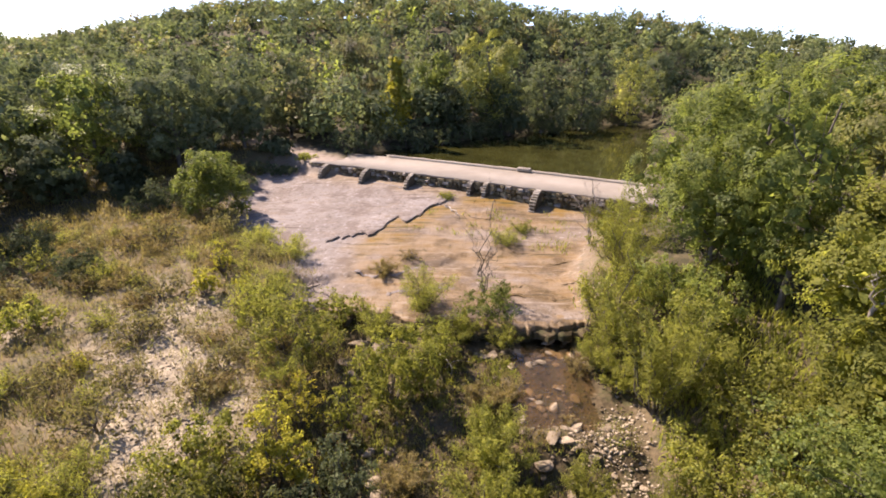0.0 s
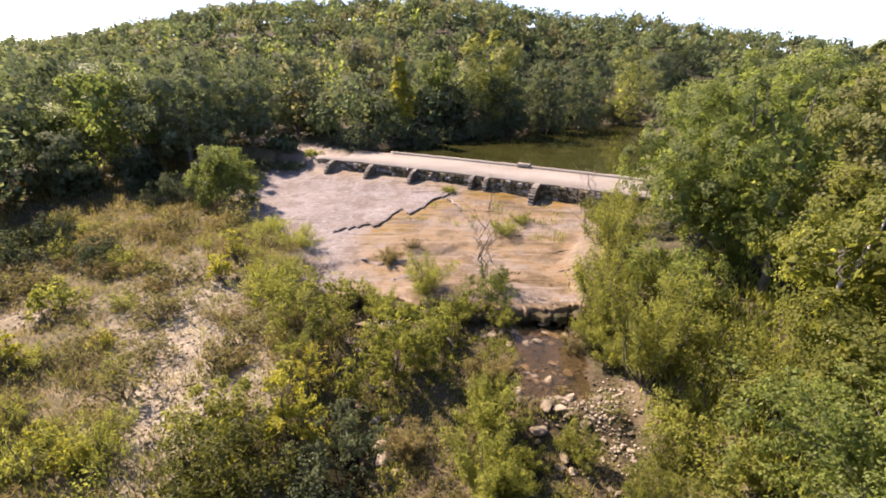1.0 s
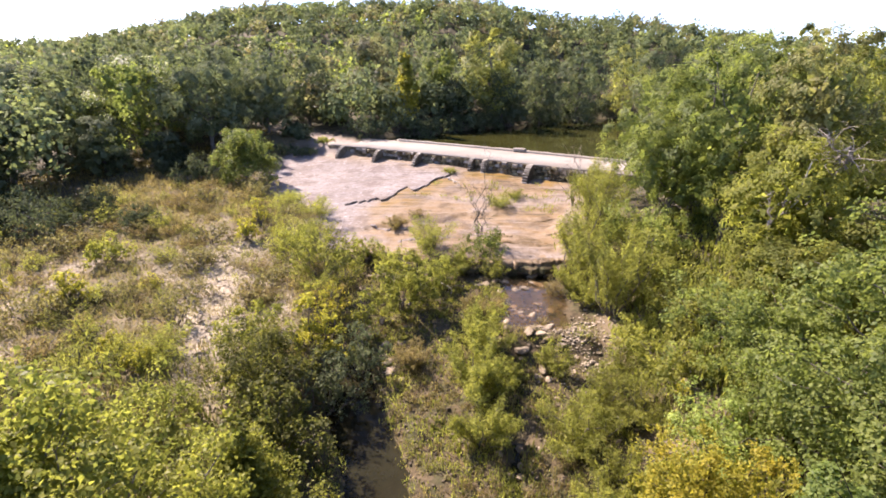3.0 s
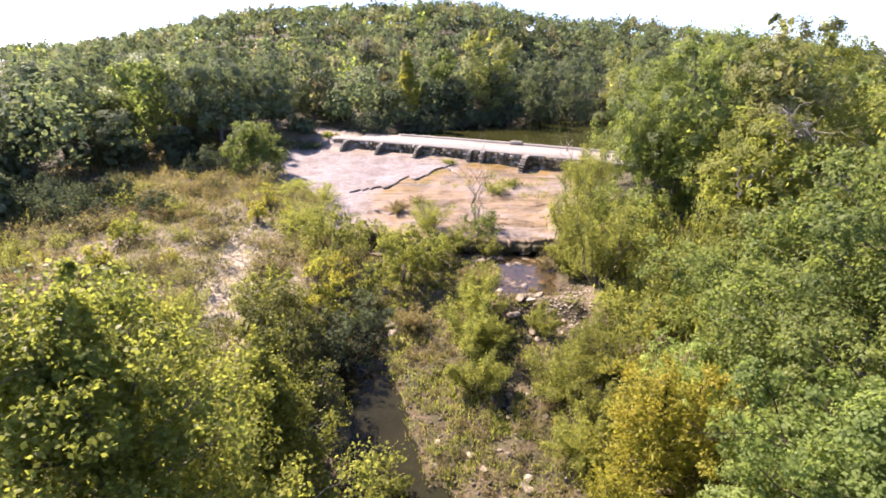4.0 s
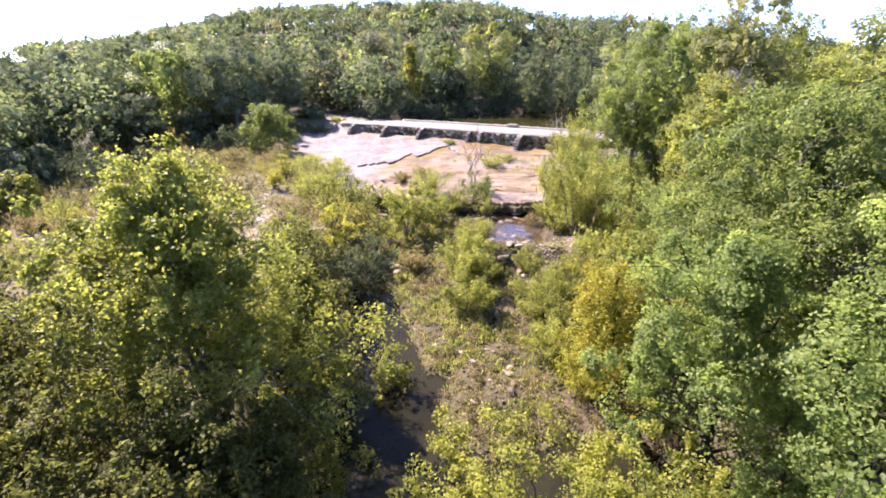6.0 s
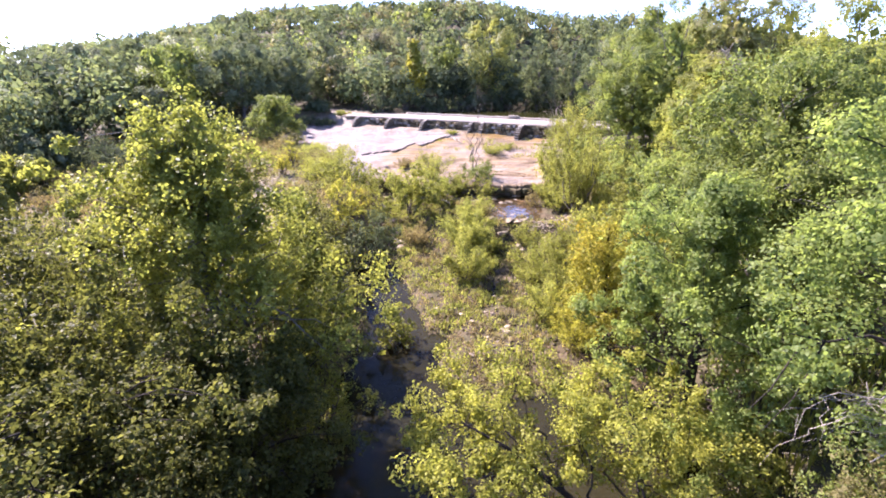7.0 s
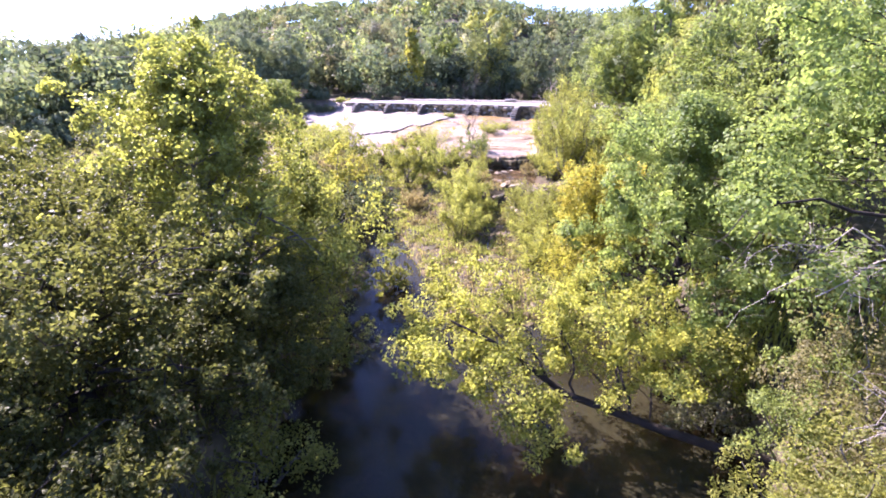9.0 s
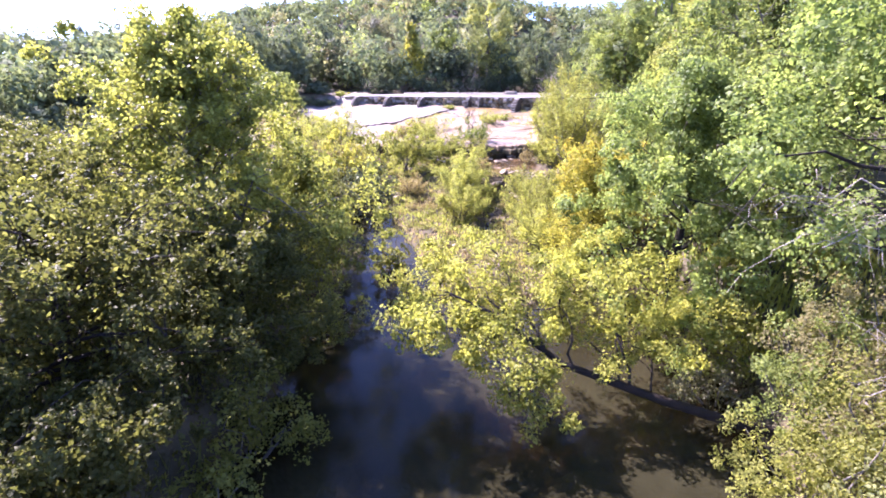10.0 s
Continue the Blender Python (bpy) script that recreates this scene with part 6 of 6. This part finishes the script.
def build_grass():
    patch = lambda x, y: sstep(0.4, 0.6, fbm(x * 0.6, y * 0.6, 77))
    off_rock = lambda zn: (1 - zn["slab"]) * (1 - zn["road"]) * (1 - 0.45 * zn["gravel"])
    for leaf, n, seed, lab, hgt in (("willow", 500, 1, "soft green weeds and grass on the gravel bar", 0.42), ("weed", 2000, 2, "olive weeds and grass on the gravel bar", 0.36),
                                    ("straw", 1500, 3, "dry tawny grass on the gravel bar", 0.36)):
        x, y, z, rng = scatter(n, -28, -5.5, 3, 29, seed, lambda x, y, z, zn: off_rock(zn) * (0.25 + 0.75 * patch(x + seed * 7, y)) * (1 if leaf == "straw" else sstep(-20, -17, x - 0.8 * np.maximum(0, y - 21))))
        blades("bar_grass", lab, x, y, z, hgt * rng.uniform(0.6, 1.6, len(x)), 0.011, 18, leaf, 20 + seed, 0.9)
    x, y, z, rng = scatter(1500, -36, -15, 22, 42, 5, lambda x, y, z, zn: off_rock(zn) * 0.8)
    blades("dry_grass", "dry reddish grass at the edge of the wood", x, y, z, 0.3 * rng.uniform(0.6, 1.5, len(x)), 0.025, 16, "straw", 31, spread=0.3)
    x, y, z, rng = scatter(4000, -5.5, 5.2, -2.5, 16, 6, lambda x, y, z, zn: zn["bed"] * (tarn_mask(x, y) < 0.05) * (1 - 0.85 * sstep(1.2, 1.9, x) * sstep(8, 9.5, y)) * (z > creek_z(x, y) + 0.01) * (0.2 + 0.8 * patch(x, y)))
    blades("bed_weeds", "low olive-brown weeds over the creek bed", x, y, z, 0.17 * rng.uniform(0.6, 1.5, len(x)), 0.018, 14, "olive", 32, 0.8, 0.14)
    x, y, z, rng = scatter(1100, -2.6, 4.8, -2.5, 12, 7, lambda x, y, z, zn: zn["bed"] * (tarn_mask(x, y) < 0.05) * (z > creek_z(x, y) + 0.01) * (0.2 + 0.8 * patch(x + 9, y)))
    blades("bed_weeds", "low tawny weeds over the creek bed", x, y, z, 0.15 * rng.uniform(0.6, 1.5, len(x)), 0.016, 14, "straw", 33, 0.8, 0.14)
    x, y, z, rng = scatter(2600, 3.8, 12, -12, 20, 8, lambda x, y, z, zn: (1 - zn["slab"]) * (1 - zn["bed"]))
    blades("bank_grass", "mixed grass and weeds on the wooded bank", x, y, z, 0.45 * rng.uniform(0.5, 1.5, len(x)), 0.035, 8, "olive", 34, 0.7, 0.25)
    x, y, z, rng = scatter(260, -6, 7, 24, 36, 9, lambda x, y, z, zn: zn["wet"] * (y < dam_y(x) - 0.3) * sstep(0.5, 0.65, fbm(x * 0.5, y * 0.8, 51)))
    blades("slab_weeds", "thin green weeds rooted in the wet rock", x, y, z, 0.25 * rng.uniform(0.5, 1.4, len(x)), 0.02, 18, "willow", 35, 0.6, 0.22)
    x, y, z, rng = scatter(2600, -16, -2.5, -14, 8, 10, lambda x, y, z, zn: 1 - zn["bed"])
    blades("bank_grass", "rank shaded grass and weeds on the bank", x, y, z, 0.5 * rng.uniform(0.5, 1.5, len(x)), 0.022, 7, "elm", 36, 0.8, 0.25)

    # small bushy weeds in rounded tufts
    for leaf, n, seed, lab in (("willow", 330, 41, "small soft green weed tufts on the gravel bar"), ("weed", 1100, 42, "small olive weed tufts on the gravel bar"), ("brown", 460, 43, "small brown withered tufts on the gravel bar")):
        x, y, z, rng = scatter(n, -24, -5.5, 3, 28, seed, lambda x, y, z, zn: off_rock(zn) * (0.3 + 0.7 * patch(x + seed, y)))
        r = rng.uniform(0.2, 0.55, len(x))
        p, nrm = clump_leaves(np.stack([x, y, z + r * 0.5], -1), r, 34, rng, 0.8)
        v, f = leaf_arrays(p, nrm, np.full(len(p), 0.115), 0.3, rng)
        tagged(new("weed_tufts", raw_mesh("weed_tufts", v, f, LEAF[leaf])), lab, "weeds", kind="stuff")
    for leaf, n, seed, lab in (("weed", 620, 44, "small olive-brown weed tufts in the creek bed"), ("brown", 260, 45, "small brown withered tufts in the creek bed")):
        x, y, z, rng = scatter(n * 2, -5.5, 5.2, -2.5, 16, seed, lambda x, y, z, zn: zn["bed"] * (tarn_mask(x, y) < 0.05) * (1 - 0.85 * sstep(1.2, 1.9, x) * sstep(8, 9.5, y)) * (z > creek_z(x, y) + 0.01) * (0.15 + 0.85 * patch(x + seed, y)))
        r = rng.uniform(0.1, 0.26, len(x))
        p, nrm = clump_leaves(np.stack([x, y, z + r * 0.3], -1), r, 45, rng, 0.8)
        v, f = leaf_arrays(p, nrm, np.full(len(p), 0.07), 0.5, rng)
        tagged(new("weed_tufts", raw_mesh("weed_tufts", v, f, LEAF[leaf])), lab, "weeds", kind="stuff")


build_grass()


# ---- the woods on the hill and round about ----
def build_woods():
    """Woods from the valley floor to the hilltop, joined: nobody could count these trees."""
    rng = np.random.default_rng(91)
    groups = {"mixed": [], "olive": [], "dark": [], "oak": [], "grey": []}
    names = list(groups)
    tints = {k: [] for k in groups}

    def stand(px, py, top, radius, count, size, leaf, hill=False):
        gz = height(px, py)
        m = 5 if hill else 9
        dirs = rng.normal(0, 1, (m, 3))
        dirs[:, 2] = np.abs(dirs[:, 2]) * 1.2 - 0.45
        dirs /= np.linalg.norm(dirs, axis=1)[:, None]
        mid = np.array((px, py, gz + top * (0.44 if hill else 0.52)))
        c = np.concatenate([dirs * rng.uniform(0.35, 0.7, (m, 1)) * (radius, radius, top * 0.46) + mid, [mid]])
        cr = np.append(radius * rng.uniform(0.36, 0.56, m), radius * 0.6)
        p, nrm = puff_leaves(c, cr * 1.05, count, rng, 0.9, 5 if hill else 8, 0.3, 1.2, 0.25, 0.65)
        nrm = nrm + 1.2 * (p - mid + (0, 0, 0.1 * top)) / (radius, radius, 0.5 * top)
        deep = inner_leaves(mid, radius * (0.75 if hill else 0.55), top * 0.4, 45 if hill else 90, 0.55, rng)
        groups[leaf] += [leaf_arrays(p, nrm, np.full(len(p), size), 0.75, rng), deep]
        tints[leaf].append(np.full(4 * len(p) + len(deep[0]), rng.random() ** 2))

    # the far slope up to the ridge and a little beyond
    y = 44.0
    while y < 107:
        gap = 2.8 if y < 82 else 2.35
        x = -1.02 * y - 4
        while x < 0.9 * y + 4:
            px, py = x + rng.uniform(-1.6, 1.6), y + rng.uniform(-1.6, 1.6)
            x += gap
            if (py < far_bank(px) + 3.0 and -17 < px < 13 + (py - 30) * 0.36):
                continue
            if (abs(px - 31) < 3.0 and abs(py - 85) < 4) or (abs(px - (-13.2 - (py - 38.4) * 1.22)) < 3 and py < 47):
                continue
            leaf = names[int(rng.choice(5, p=(0.46, 0.0, 0.38, 0.03, 0.13)))]
            near = py < 66
            stand(px, py, rng.uniform(4.0, 7.0) if near else rng.uniform(3.0, 5.4), rng.uniform(1.8, 3.0) if near else rng.uniform(1.4, 2.4), 270 if near else 130, 0.31 if near else 0.36, leaf, py > 60)
        y += gap
    # the left wood behind its edge, and the one across from it
    for _ in range(120):
        px, py = rng.uniform(-72, -22), rng.uniform(-6, 50)
        if px > -28 - 0.16 * max(0, 34 - py) and py < 44:
            continue
        stand(px, py, rng.uniform(6.5, 9.4), rng.uniform(2.6, 4.0), 320, 0.34, names[int(rng.choice((0, 2, 0, 3)))])
    for _ in range(55):
        px, py = rng.uniform(17.5, 46), rng.uniform(-14, 54)
        if px < 11 + (py - 30) * 0.40 + 5:
            continue
        stand(px, py, rng.uniform(6.0, 8.0), rng.uniform(2.6, 3.6), 320, 0.3, names[int(rng.choice((0, 1, 3)))])
    # round behind the camera
    for _ in range(60):
        px, py = rng.uniform(-45, 45), rng.uniform(-60, -15)
        if -8 < px < 13 or (abs(px) < 16 and py > -19):
            continue
        stand(px, py, rng.uniform(6.0, 9.0), rng.uniform(2.8, 4.0), 60, 0.8, names[int(rng.choice((0, 1, 3)))])
    for leaf, pieces in groups.items():
        v, f = merge(pieces)
        me = raw_mesh("woods", v, f, LEAF[leaf])
        me.attributes.new("each", "FLOAT", "POINT").data.foreach_set("value", np.concatenate(tints[leaf]).astype(np.float32))
        tagged(new("woods", me), "dense green mixed oak and juniper woods over the valley and hill", "woods", kind="stuff")


build_woods()

# pale rock showing on the hillside
OUTCROP = np.random.default_rng(29)
for k in range(7):
    ox, oy = 31 + OUTCROP.normal(0, 1.4), 85 + OUTCROP.normal(0, 1.2)
    ob = new("outcrop_rock", ROCK_SHAPES[k])
    ob.matrix_basis = Matrix.Translation((ox, oy, height(ox, oy) + 0.3)) @ Matrix.Rotation(OUTCROP.uniform(0, 6), 4, "Z") @ Matrix.Diagonal((2.4, 1.8, 2.2, 1))
    tagged(ob, "pale limestone outcrop among the hillside trees", "rock", "rocks of the outcrop")
